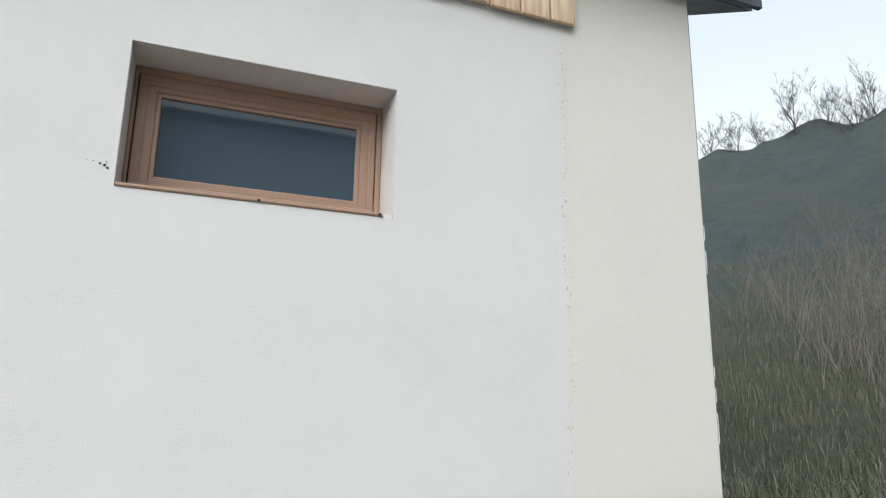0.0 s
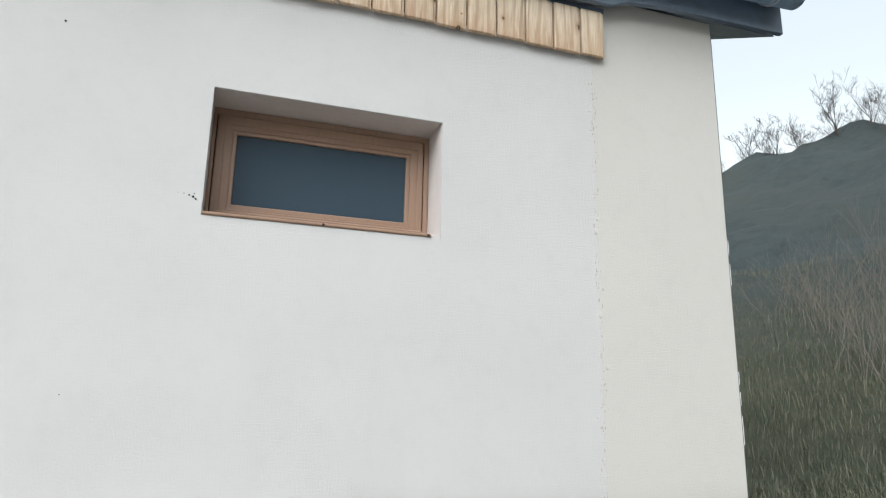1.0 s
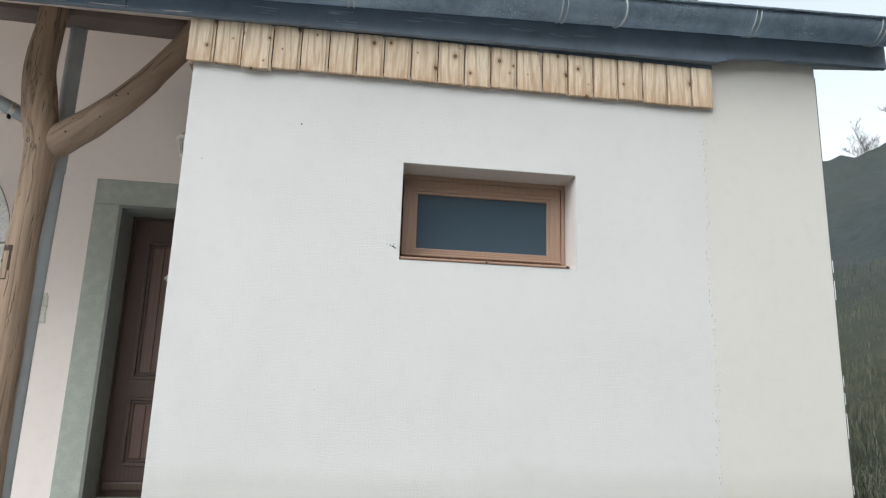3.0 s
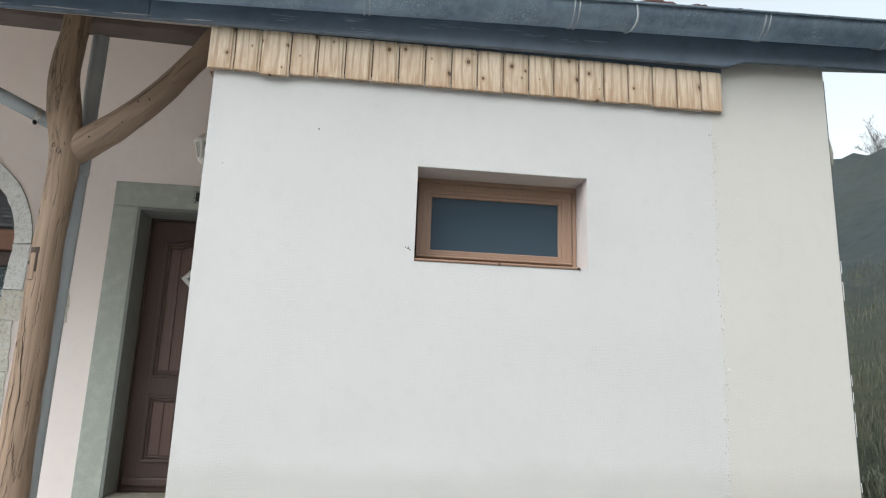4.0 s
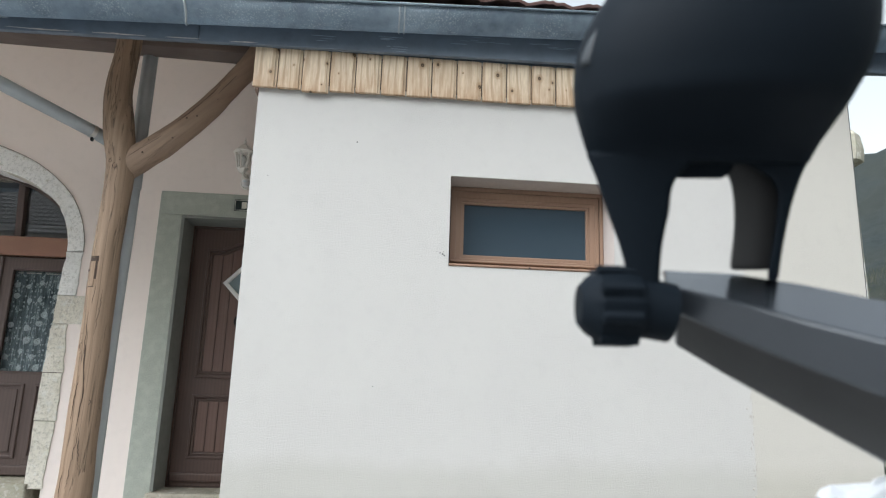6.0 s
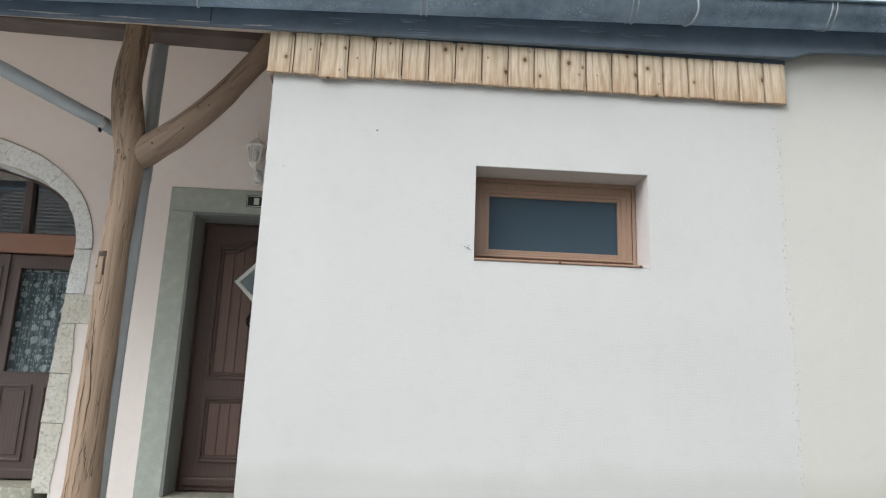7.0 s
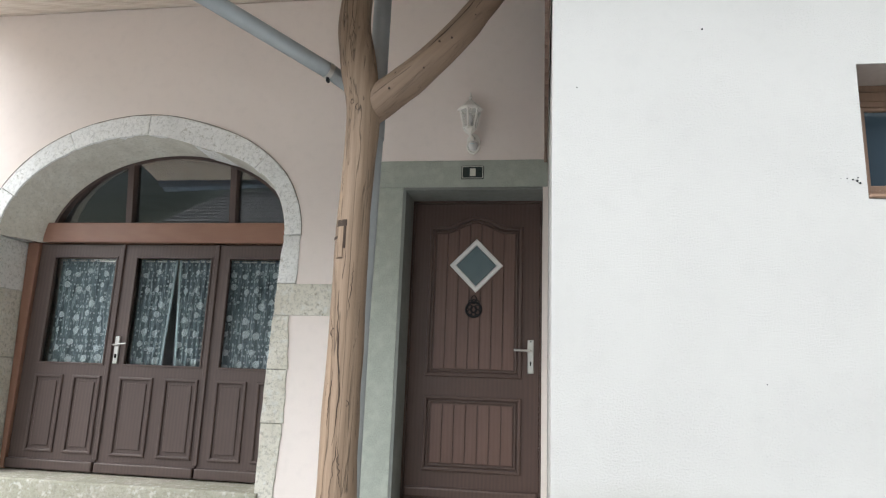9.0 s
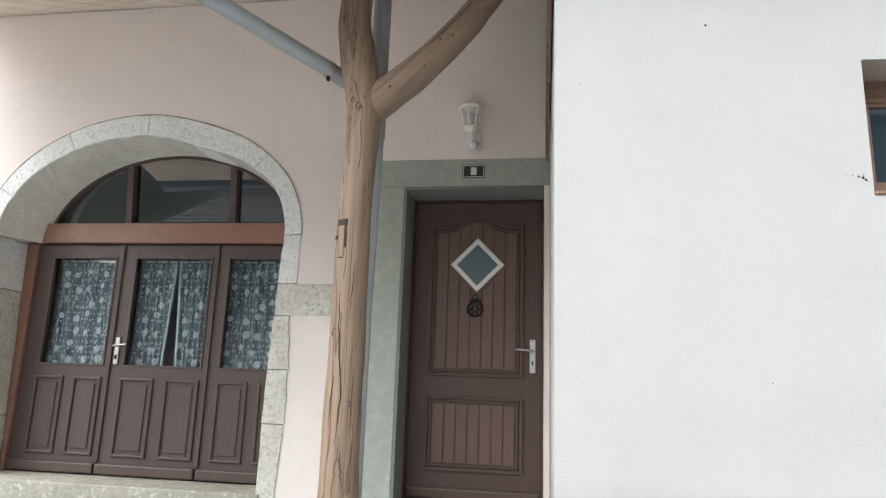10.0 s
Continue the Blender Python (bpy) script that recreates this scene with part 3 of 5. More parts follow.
def arch(rx, top, n, power=2.0, sag=0.0):
    """Points over a basket arch, from its left spring to its right one; sag: how far the right haunch is flattened."""
    out = []
    for i in range(n + 1):
        a = math.pi * (1 - i / n)
        c, s = math.cos(a), math.sin(a)
        u = abs(c)
        dz = 0.0
        if c > 0:
            dz = -sag * math.sin(math.pi * u / 0.8) ** 2 if u < 0.8 else 0.7 * sag * math.sin(math.pi * (u - 0.8) / 0.2)
        out.append((ACX + rx * math.copysign(u ** (2 / power), c), ASPRING + (top - ASPRING) * abs(s) ** (2 / power) + dz))
    return out


FCX, FRISE = -2.79, 0.692


def fan_arch(inset, n):
    """The fanlight's edge, set off to the right of the arch in front of it."""
    out = []
    for i in range(n + 1):
        a = math.pi * (1 - i / n)
        c, s = math.cos(a), math.sin(a)
        rx = 1.02 if c < 0 else 0.98
        out.append((FCX + (rx - inset) * c, ASPRING + (FRISE - inset) * s))
    return out


outer = arch(ARX + 0.118, ASPRING + ARISE + 0.148, 48, sag=0.018)
outline = [(-7.5, 0), (ACX - ARX - 0.118, 0), *outer, (-1.652, 1.56), (-1.352, 1.56), (-1.352, 1.36), (-1.69, 1.355), (-1.675, 1.0), (-1.672, 0.6), (-1.70, 0.2), (-1.70, 0), (DX0, 0), (DX0, DZ1), (DX1, DZ1), (DX1, 0), (0.1, 0), (0.1, 3.66), (-7.5, 3.66)]
setting("wall_house", prism(outline, WALL_Y, WALL_Y + 0.5), PINK_STUCCO, "old rose-beige plastered house wall under the porch roof", "wall")
setting("wall_house_back", box(-7.5, CORNER, 6.2, 6.5, 0, 5.0), PINK_STUCCO, "plain back wall of the house", "wall")
setting("wall_house_west", box(-7.8, -7.5, WALL_Y, 6.5, 0, 5.0), PINK_STUCCO, "plain end wall of the house", "wall")
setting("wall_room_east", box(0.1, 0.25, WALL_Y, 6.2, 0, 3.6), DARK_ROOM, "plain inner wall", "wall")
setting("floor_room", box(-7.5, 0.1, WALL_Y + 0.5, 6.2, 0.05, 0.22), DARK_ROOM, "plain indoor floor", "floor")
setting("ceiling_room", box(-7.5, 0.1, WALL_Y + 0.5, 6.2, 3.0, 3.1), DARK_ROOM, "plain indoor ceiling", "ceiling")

# arch stones, one by one
stones = thing("arch_surround", (ACX, WALL_Y, 0.2), "weathered pale limestone surround of an arched gateway", "archway")
rnd = random.Random(7)
cuts = [0.0, 0.13, 0.33, 0.50, 0.78, 1.0]
inner_all, outer_all = arch(ARX, ASPRING + ARISE, 180, sag=0.045), arch(ARX + 0.122, ASPRING + ARISE + 0.152, 180, sag=0.018)
FACE = WALL_Y - 0.006
for a, b in zip(cuts, cuts[1:]):
    i0, i1 = round(a * 180), round(b * 180)
    step = max(1, (i1 - i0) // 12)
    ids = sorted({*range(i0, i1, step), i1})
    pts = [(inner_all[i][0] + rnd.gauss(0, 0.0025), inner_all[i][1] + rnd.gauss(0, 0.0025)) for i in ids] + [(outer_all[i][0] + rnd.gauss(0, 0.0028), outer_all[i][1] + rnd.gauss(0, 0.0028)) for i in reversed(ids)]
    cx, cz = sum(p[0] for p in pts) / len(pts), sum(p[1] for p in pts) / len(pts)
    pts = [(cx + (x - cx) * 0.9985, cz + (zz - cz) * 0.9985) for x, zz in pts]
    part("stone", prism(pts, FACE - rnd.uniform(0, 0.004), WALL_Y + 0.34, 0.007), LIMESTONE, stones)
xl, xr = ACX - ARX, ACX + ARX
for z0, z1, w in ((0.20, 0.62, 0.26), (0.625, 1.02, 0.17), (1.025, 1.52, 0.30), (1.525, 1.895, 0.15)):
    part("stone", prism([(xl - w, z0), (xl + 0.06 * (1.9 - z0) / 1.7, z0), (xl + 0.06 * (1.9 - z1) / 1.7, z1), (xl - w, z1)], FACE - rnd.uniform(0, 0.004), WALL_Y + 0.34, 0.008), ROUGH_STONE if z1 < 1.6 else LIMESTONE, stones)
# right jamb: narrow rough quoins, one long bonder tailing into the wall
for z0, z1, l0, l1, r0, r1, mt in ((0.20, 0.66, -1.812, -1.812, -1.692, -1.665, ROUGH_STONE), (0.664, 1.0, -1.812, -1.808, -1.662, -1.665, ROUGH_STONE), (1.004, 1.352, -1.807, -1.79, -1.665, -1.68, ROUGH_STONE),
                                   (1.356, 1.565, -1.79, -1.785, -1.338, -1.340, ROUGH_STONE), (1.569, 1.895, -1.785, -1.768, -1.652, -1.648, LIMESTONE)):
    n = 7
    left = [(l0 + (l1 - l0) * i / n + rnd.gauss(0, 0.0025), z0 + (z1 - z0) * i / n) for i in range(n + 1)]
    right = [(r0 + (r1 - r0) * i / n + rnd.gauss(0, 0.0045), z0 + (z1 - z0) * i / n) for i in range(n + 1)]
    part("stone", prism(left + right[::-1], FACE - rnd.uniform(0.001, 0.005), WALL_Y + 0.34, 0.004), mt, stones)
joint = [(x, FACE - 0.001, z) for x, z in arch(ARX + 0.1235, ASPRING + ARISE + 0.1535, 90, sag=0.018)]
part("mortar_joint", tube(joint, [0.0022 + 0.002 * abs(noise.noise((i * 0.4, 2.0, 0.5))) for i in range(91)], 6), plain("old_mortar", (0.30, 0.275, 0.235), 0.95, 0, 0.3, 30, 0.2), stones, "dark open joint round the arch", smooth=True)
part("sill_stone", prism(rect(xl - 0.1, xr - 0.02, 0.0, 0.235), WALL_Y - 0.03, WALL_Y + 0.5, 0.012), SILL_STONE, stones, "mossy worn stone sill")
# splayed soffit that leads from the arch stones back to the fanlight
bm = bmesh.new()
k = 48
front_edge, fan_edge = arch(ARX - 0.002, ASPRING + ARISE - 0.002, k, sag=0.045), fan_arch(0.0, k)
rows = []
for j in range(7):
    u = j / 6
    rows.append([bm.verts.new((fx + (bx - fx) * u, FACE + 0.012 + (WALL_Y + 0.315 - FACE - 0.012) * u,
                               fz + (bz - fz) * u + 0.004 * u * noise.noise((fx * 6, u * 4, 3.0)))) for (fx, fz), (bx, bz) in zip(front_edge, fan_edge)])
for j in range(6):
    for i in range(k):
        bm.faces.new((rows[j][i], rows[j][i + 1], rows[j + 1][i + 1], rows[j + 1][i]))
back = []
for row in rows:
    line = []
    for v in row:
        d = Vector((v.co.x - ACX, 0, v.co.z - ASPRING + 0.02)).normalized() * 0.03
        line.append(bm.verts.new(v.co + d))
    back.append(line)
for j in range(6):
    for i in range(k):
        bm.faces.new((back[j + 1][i], back[j + 1][i + 1], back[j][i + 1], back[j][i]))
for a, b in ((rows[0], back[0]), (rows[-1], back[-1])):
    for i in range(k):
        bm.faces.new((a[i], b[i], b[i + 1], a[i + 1]))
for i in (0, k):
    for j in range(6):
        bm.faces.new((rows[j][i], rows[j + 1][i], back[j + 1][i], back[j][i]))
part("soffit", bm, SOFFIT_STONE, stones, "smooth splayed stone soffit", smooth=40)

# ---- the arched gateway joinery ----
GY = 2.375


def gateway():
    gate = thing("glazed_gate", (ACX, GY, 0.24), "dark brown wooden glazed gate with an arched fanlight above", "gate")
    # transom and side posts in lighter varnish
    part("transom", box(-3.918, xr - 0.005, GY - 0.035, GY + 0.10, 1.902, 2.055, bevel=0.006), TRANSOM_WOOD, gate, "reddish varnished transom beam")
    part("side_post", prism([(-3.897, 0.24), (-3.864, 0.24), (-3.864, 1.90), (-3.962, 1.90)], GY - 0.02, GY + 0.10, 0.006), TRANSOM_WOOD, gate)
    part("side_post", box(xr - 0.078, xr - 0.052, GY - 0.02, GY + 0.10, 0.24, 1.90, bevel=0.006), TRANSOM_WOOD, gate)
    # fanlight
    n = 40
    a0, a1 = fan_arch(0.002, n), fan_arch(0.022, n)
    a0 = [p for p in a0 if p[1] > 2.05]
    a1 = [p for p in a1 if p[1] > 2.056]
    bm = bmesh.new()
    f = bm.faces.new([bm.verts.new((x, GY, zz)) for x, zz in [(a0[0][0], 2.056), *a0, (a0[-1][0], 2.056), (a1[-1][0], 2.056), *reversed(a1), (a1[0][0], 2.056)]])
    g = bmesh.ops.extrude_face_region(bm, geom=[f])
    bmesh.ops.translate(bm, verts=[v for v in g["geom"] if isinstance(v, bmesh.types.BMVert)], vec=(0, 0.06, 0))
    fan = part("fanlight_frame", bm, GATE_WOOD, gate)

    def top_at(x):
        u = min(0.9999, abs(x - FCX) / (0.998 if x < FCX else 0.958))
        return ASPRING + (FRISE - 0.022) * math.sqrt(1 - u * u)

    bars = (-3.170, -2.328)
    for x in bars:
        bm = prism([(x - 0.026, 2.056), (x + 0.026, 2.056), (x + 0.026, top_at(x + 0.026)), (x - 0.026, top_at(x - 0.026))], GY + 0.02, GY + 0.085, 0.004)
        bmesh.ops.rotate(bm, verts=bm.verts, cent=(0, GY + 0.07, 2.058), matrix=Matrix.Rotation(radians(7), 3, "X"))
        part("mullion", bm, GATE_WOOD, fan)
    spans = ((a1[0][0], bars[0] - 0.03), (bars[0] + 0.03, bars[1] - 0.03), (bars[1] + 0.03, a1[-1][0]))
    for x0, x1 in spans:
        ts = np.linspace(x0, x1, 14)
        pts = [(x0, 2.058)] + [(x, max(2.0585, top_at(x))) for x in ts] + [(x1, 2.058)]
        bm = prism(pts, GY + 0.066, GY + 0.072)
        # the old fanlight leans a little forward
        bmesh.ops.rotate(bm, verts=bm.verts, cent=(0, GY + 0.07, 2.058), matrix=Matrix.Rotation(radians(7), 3, "X"))
        pane = part("pane", bm, FAN_GLASS, fan, "reflecting fanlight glass")
        pane.visible_shadow = False
    # three leaves: outer edges, then the glass
    leaves = ((-3.862, -3.166, -3.735, -3.204), (-3.159, -2.405, -3.052, -2.440), (-2.398, -1.822, -2.312, -1.885))
    panels = (((-3.740, -3.510), (-3.432, -3.206)), ((-3.060, -2.794), (-2.706, -2.444)), ((-2.314, -2.080), (-2.004, -1.870)))
    for n_leaf, (x0, x1, g0, g1) in enumerate(leaves):
        leaf = part("gate_leaf", ring_frame(x0, x1, 0.245, 1.895, (g0 - x0, x1 - g1, 0.75, 0.095), GY + 0.008, GY + 0.055, 0.005), GATE_WOOD, gate)
        part("glazing_bead", ring_frame(g0 - 0.003, g1 + 0.003, 0.992, 1.803, (0.014, 0.014, 0.014, 0.014), GY + 0.001, GY + 0.03, 0.004), GATE_WOOD, leaf)
        pane = part("pane", box(g0, g1, GY + 0.03, GY + 0.035, 0.995, 1.80), CLEAR, leaf, "clear glass in front of a curtain")
        pane.visible_shadow = False
        for p0, p1 in panels[n_leaf]:
            part("raised_panel", ring_frame(p0, p1, 0.365, 0.915, (0.022, 0.022, 0.022, 0.022), GY - 0.006, GY + 0.02, 0.007), GATE_WOOD, leaf)
            part("field_panel", box(p0 + 0.045, p1 - 0.045, GY + 0.0, GY + 0.02, 0.41, 0.87, bevel=0.004), GATE_WOOD, leaf)
        part("kick_board", box(x0 + 0.004, x1 - 0.004, GY - 0.022, GY + 0.02, 0.246, 0.318, bevel=0.01, seg=2), GATE_WOOD, leaf)
        if n_leaf == 1:
            plate = part("handle_plate", box(-3.128, -3.092, GY - 0.006, GY + 0.01, 1.005, 1.205, bevel=0.004), BRUSHED, leaf, "long steel handle plate")
            part("lever", tube([(-3.110, GY - 0.004, 1.140), (-3.110, GY - 0.05, 1.140), (-3.103, GY - 0.058, 1.140), (-3.005, GY - 0.058, 1.152)], [0.007, 0.007, 0.006, 0.005], 10), BRUSHED, plate, smooth=40)
            part("keyhole", lathe([(0.007, 0), (0.007, 0.03)], (-3.110, GY - 0.007, 1.045), 10), IRON, plate)
        if n_leaf < 2:
            part("cover_strip", box(x1 - 0.012, x1 + 0.02, GY - 0.008, GY + 0.01, 0.33, 1.893, bevel=0.004), GATE_WOOD, leaf)
    return gate


gateway()


def voile(x0a, x1a, x0b, x1b, z0, z1, seed, hem):
    """A gathered curtain; a: at the top, b: at the foot."""
    bm = bmesh.new()
    nx, nz = 46, 24
    grid = []
    for j in range(nz + 1):
        v = j / nz
        row = []
        for i in range(nx + 1):
            u = i / nx
            x = (x0a + (x1a - x0a) * u) * v + (x0b + (x1b - x0b) * u) * (1 - v)
            y = GY + 0.075 + 0.007 * math.sin(u * 38 + seed) + 0.005 * math.sin(u * 17 + 2 * seed + v)
            row.append(bm.verts.new((x, y, z0 + (z1 - z0) * v)))
        grid.append(row)
    for j in range(nz):
        for i in range(nx):
            bm.faces.new((grid[j][i], grid[j][i + 1], grid[j + 1][i + 1], grid[j + 1][i]))
    bmesh.ops.solidify(bm, geom=list(bm.faces), thickness=0.002)
    c = thing("curtain", ((x0a + x1a) / 2, GY + 0.08, z0), "dark sheer voile curtain printed with pale dots behind glass", "curtain", "curtains behind the gate")
    cl = part("cloth", bm, VOILE, c, smooth=True)
    if hem:
        xa, xb = (x1a, x1b) if hem > 0 else (x0a, x0b)
        part("hem", prism([(xb - 0.008, z0), (xb + 0.008, z0), (xa + 0.008, z1), (xa - 0.008, z1)], GY + 0.062, GY + 0.066), HEM, cl)
    part("rod", tube([(min(x0a, x0b), GY + 0.075, z1 - 0.012), (max(x1a, x1b), GY + 0.075, z1 - 0.012)], [0.006, 0.006], 8), WHITE_METAL, c)


voile(-3.72, -3.215, -3.72, -3.215, 1.0, 1.79, 0.4, 0)
voile(-3.045, -2.752, -3.045, -2.790, 1.0, 1.79, 1.7, 1)
voile(-2.722, -2.445, -2.675, -2.445, 1.0, 1.79, 2.9, -1)
voile(-2.32, -1.89, -2.32, -1.89, 1.0, 1.79, 4.2, 0)

# ---- front door ----
def door_surround():
    s = thing("door_surround", (-0.6, WALL_Y, 0.2), "grey-green painted stone surround of the front door", "door surround", kind="structure")
    part("jamb", prism([(-1.135, 0.0), (DX0, 0.0), (DX0, DZ1), (-1.13, DZ1)], WALL_Y - 0.008, WALL_Y + 0.001, 0.004), GREY_PAINT, s)
    part("lintel", prism(rect(-1.13, -0.004, DZ1 + 0.001, 2.41), WALL_Y - 0.0085, WALL_Y + 0.001, 0.004), GREY_PAINT, s)
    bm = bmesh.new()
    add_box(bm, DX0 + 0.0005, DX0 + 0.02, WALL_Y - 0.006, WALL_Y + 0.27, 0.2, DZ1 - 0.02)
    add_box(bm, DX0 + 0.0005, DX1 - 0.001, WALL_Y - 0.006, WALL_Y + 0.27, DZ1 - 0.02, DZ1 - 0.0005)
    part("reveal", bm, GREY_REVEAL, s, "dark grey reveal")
    part("threshold", box(DX0 - 0.02, DX1, WALL_Y - 0.05, WALL_Y + 0.4, 0.0, 0.195, bevel=0.008), SILL_STONE, s, "worn stone threshold")


door_surround()


def crown(x, x0, x1, z, h):
    """The swung upper edge of the door's panel."""
    u = abs(2 * (x - x0) / (x1 - x0) - 1)
    return z + h * (0.5 + 0.5 * math.cos(math.pi * min(1, u / 0.78)))


def moulding(x0, x1, z0, z1, h, w, y0, y1):
    """A moulding round a panel whose upper edge may be swung by h."""
    n = 28
    o = [(x0, z0), (x1, z0)] + [(x1 + (x0 - x1) * i / n, crown(x1 + (x0 - x1) * i / n, x0, x1, z1, h)) for i in range(n + 1)]
    a, b = x0 + w, x1 - w
    i_ = [(a, z0 + w), (b, z0 + w)] + [(b + (a - b) * i / n, crown(b + (a - b) * i / n, a, b, z1 - w, h)) for i in range(n + 1)]
    bm = bmesh.new()
    vo, vi = ([bm.verts.new((x, y0, zz)) for x, zz in q] for q in (o, i_))
    k = len(vo)
    fs = [bm.faces.new((vo[j], vo[(j + 1) % k], vi[(j + 1) % k], vi[j])) for j in range(k)]
    g = bmesh.ops.extrude_face_region(bm, geom=fs)
    bmesh.ops.translate(bm, verts=[v for v in g["geom"] if isinstance(v, bmesh.types.BMVert)], vec=(0, y1 - y0, 0))
    bmesh.ops.recalc_face_normals(bm, faces=bm.faces)
    es = [e for e in bm.edges if len(e.link_faces) == 2 and e.calc_face_angle(0) > 1.0 and all(abs(v.co.y - min(y0, y1)) < 1e-5 for v in e.verts)]
    bmesh.ops.bevel(bm, geom=es, offset=0.006, segments=2, affect="EDGES", profile=0.5)
    return bm


def front_door():
    y = 2.325
    d = thing("front_door", (-0.49, y, 0.2), "closed dark brown panelled wooden front door with a white diamond window", "door")
    part("door_frame", ring_frame(DX0 + 0.021, DX1 - 0.002, 0.196, DZ1 - 0.021, (0.012, 0.012, 0.001, 0.012), y - 0.012, y + 0.05, 0.003), DOOR_WOOD, d)
    x0, x1 = -0.92, -0.05
    leaf = part("door_leaf", box(x0, x1, y, y + 0.045, 0.20, 2.19, bevel=0.004), DOOR_WOOD, d)
    for a, z0, z1, h in ((0, 1.0, 2.02, 0.075), (1, 0.40, 0.875, 0.0)):
        p0, p1 = -0.805, -0.165
        part("panel_moulding", moulding(p0, p1, z0, z1, h, 0.022, y - 0.016, y + 0.002), DOOR_WOOD, leaf)
        part("panel_moulding", moulding(p0 + 0.03, p1 - 0.03, z0 + 0.03, z1 - 0.03, h, 0.014, y - 0.011, y + 0.002), DOOR_WOOD, leaf)
        q0, q1 = p0 + 0.05, p1 - 0.05
        n = 7
        for i in range(n):
            a0, a1 = q0 + (q1 - q0) * i / n + 0.0025, q0 + (q1 - q0) * (i + 1) / n - 0.0025
            top = [(a1 + (a0 - a1) * j / 4, crown(a1 + (a0 - a1) * j / 4, p0 + 0.05, p1 - 0.05, z1 - 0.052, h)) for j in range(5)]
            part("board", prism([(a0, z0 + 0.052), (a1, z0 + 0.052), *top], y - 0.008, y + 0.002, 0.003), DOOR_BOARD, leaf)
    part("weather_bar", box(x0 + 0.01, x1 - 0.01, y - 0.03, y + 0.002, 0.235, 0.30, bevel=0.012, seg=2), DOOR_WOOD, leaf)
    # diamond window
    cx, cz, r, w = -0.480, 1.747, 0.183, 0.041
    bm = bmesh.new()
    vo = [bm.verts.new((cx + r * a, y - 0.024, cz + r * 1.02 * b)) for a, b in ((-1, 0), (0, -1), (1, 0), (0, 1))]
    vi = [bm.verts.new((cx + (r - w * 1.1) * a, y - 0.024, cz + (r - w * 1.1) * 1.02 * b)) for a, b in ((-1, 0), (0, -1), (1, 0), (0, 1))]
    fs = [bm.faces.new((vo[j], vo[(j + 1) % 4], vi[(j + 1) % 4], vi[j])) for j in range(4)]
    g = bmesh.ops.extrude_face_region(bm, geom=fs)
    bmesh.ops.translate(bm, verts=[v for v in g["geom"] if isinstance(v, bmesh.types.BMVert)], vec=(0, 0.024, 0))
    bmesh.ops.recalc_face_normals(bm, faces=bm.faces)
    es = [e for e in bm.edges if len(e.link_faces) == 2 and e.calc_face_angle(0) > 1.0 and all(v.co.y < y - 0.02 for v in e.verts)]
    bmesh.ops.bevel(bm, geom=es, offset=0.008, segments=2, affect="EDGES", profile=0.5)
    diamond = part("diamond_frame", bm, WHITE_PLASTIC, leaf, "white diamond-shaped window frame")
    part("pane", prism([(cx - 0.136, cz), (cx, cz - 0.139), (cx + 0.136, cz), (cx, cz + 0.139)], y - 0.012, y - 0.009), plain("frosted_blue_pane", (0.10, 0.15, 0.165), 0.22, 0, 0.15, 8, 0.0), diamond, "blue-grey obscure glass")
    # wrought knocker
    k = part("door_knocker", tube([(-0.49 + 0.052 * math.cos(t * math.pi / 12), y - 0.016, 1.447 + 0.05 * math.sin(t * math.pi / 12)) for t in range(25)], [0.007] * 25, 8, cap=False), IRON, leaf, "black wrought-iron ornament", smooth=True)
    bm = bmesh.new()
    for px, pz, s in ((-0.49, 1.447, 0.022), (-0.515, 1.462, 0.016), (-0.465, 1.462, 0.016), (-0.515, 1.43, 0.017), (-0.465, 1.43, 0.017), (-0.49, 1.415, 0.014), (-0.49, 1.50, 0.014), (-0.515, 1.5, 0.01), (-0.465, 1.5, 0.01)):
        q = [(px + s * math.cos(t * math.pi / 7), y - 0.013, pz + s * math.sin(t * math.pi / 7)) for t in range(15)]
        add_tube(bm, q, [0.0045] * 15, 6, cap=False)
    part("scrollwork", bm, IRON, k, smooth=True)
    part("ring", tube([(-0.49 + 0.016 * math.cos(t * math.pi / 8), y - 0.012, 1.522 + 0.02 * math.sin(t * math.pi / 8)) for t in range(17)], [0.004] * 17, 6, cap=False), IRON, k, smooth=True)
    # handle
    plate = part("handle_plate", box(-0.128, -0.086, y - 0.010, y + 0.001, 1.035, 1.255, bevel=0.004), BRUSHED, leaf, "brushed steel handle plate")
    part("lever", tube([(-0.107, y - 0.008, 1.180), (-0.107, y - 0.05, 1.180), (-0.113, y - 0.058, 1.180), (-0.215, y - 0.058, 1.184)], [0.009, 0.009, 0.009, 0.007], 10), BRUSHED, plate, smooth=40)
    part("keyhole", prism([(-0.110, 1.085), (-0.104, 1.085), (-0.101, 1.11), (-0.107, 1.117), (-0.113, 1.11)], y - 0.0115, y - 0.009), IRON, plate)
    part("screw", prism([(-0.111, 1.24), (-0.103, 1.24), (-0.103, 1.248), (-0.111, 1.248)], y - 0.0115, y - 0.009), IRON, plate)


front_door()

# number plate, its figure drawn as a plain bar
p = thing("number_plate", (-0.494, WALL_Y - 0.01, 2.275), "small dark green enamel house plate with pale rim", "plate")
pb = part("plate", box(-0.568, -0.420, WALL_Y - 0.014, WALL_Y - 0.0095, 2.278, 2.370, bevel=0.002), PLATE_GREEN, p)
part("rim", ring_frame(-0.563, -0.425, 2.283, 2.365, (0.004, 0.004, 0.004, 0.004), WALL_Y - 0.0155, WALL_Y - 0.0135, 0), DIGIT, pb)
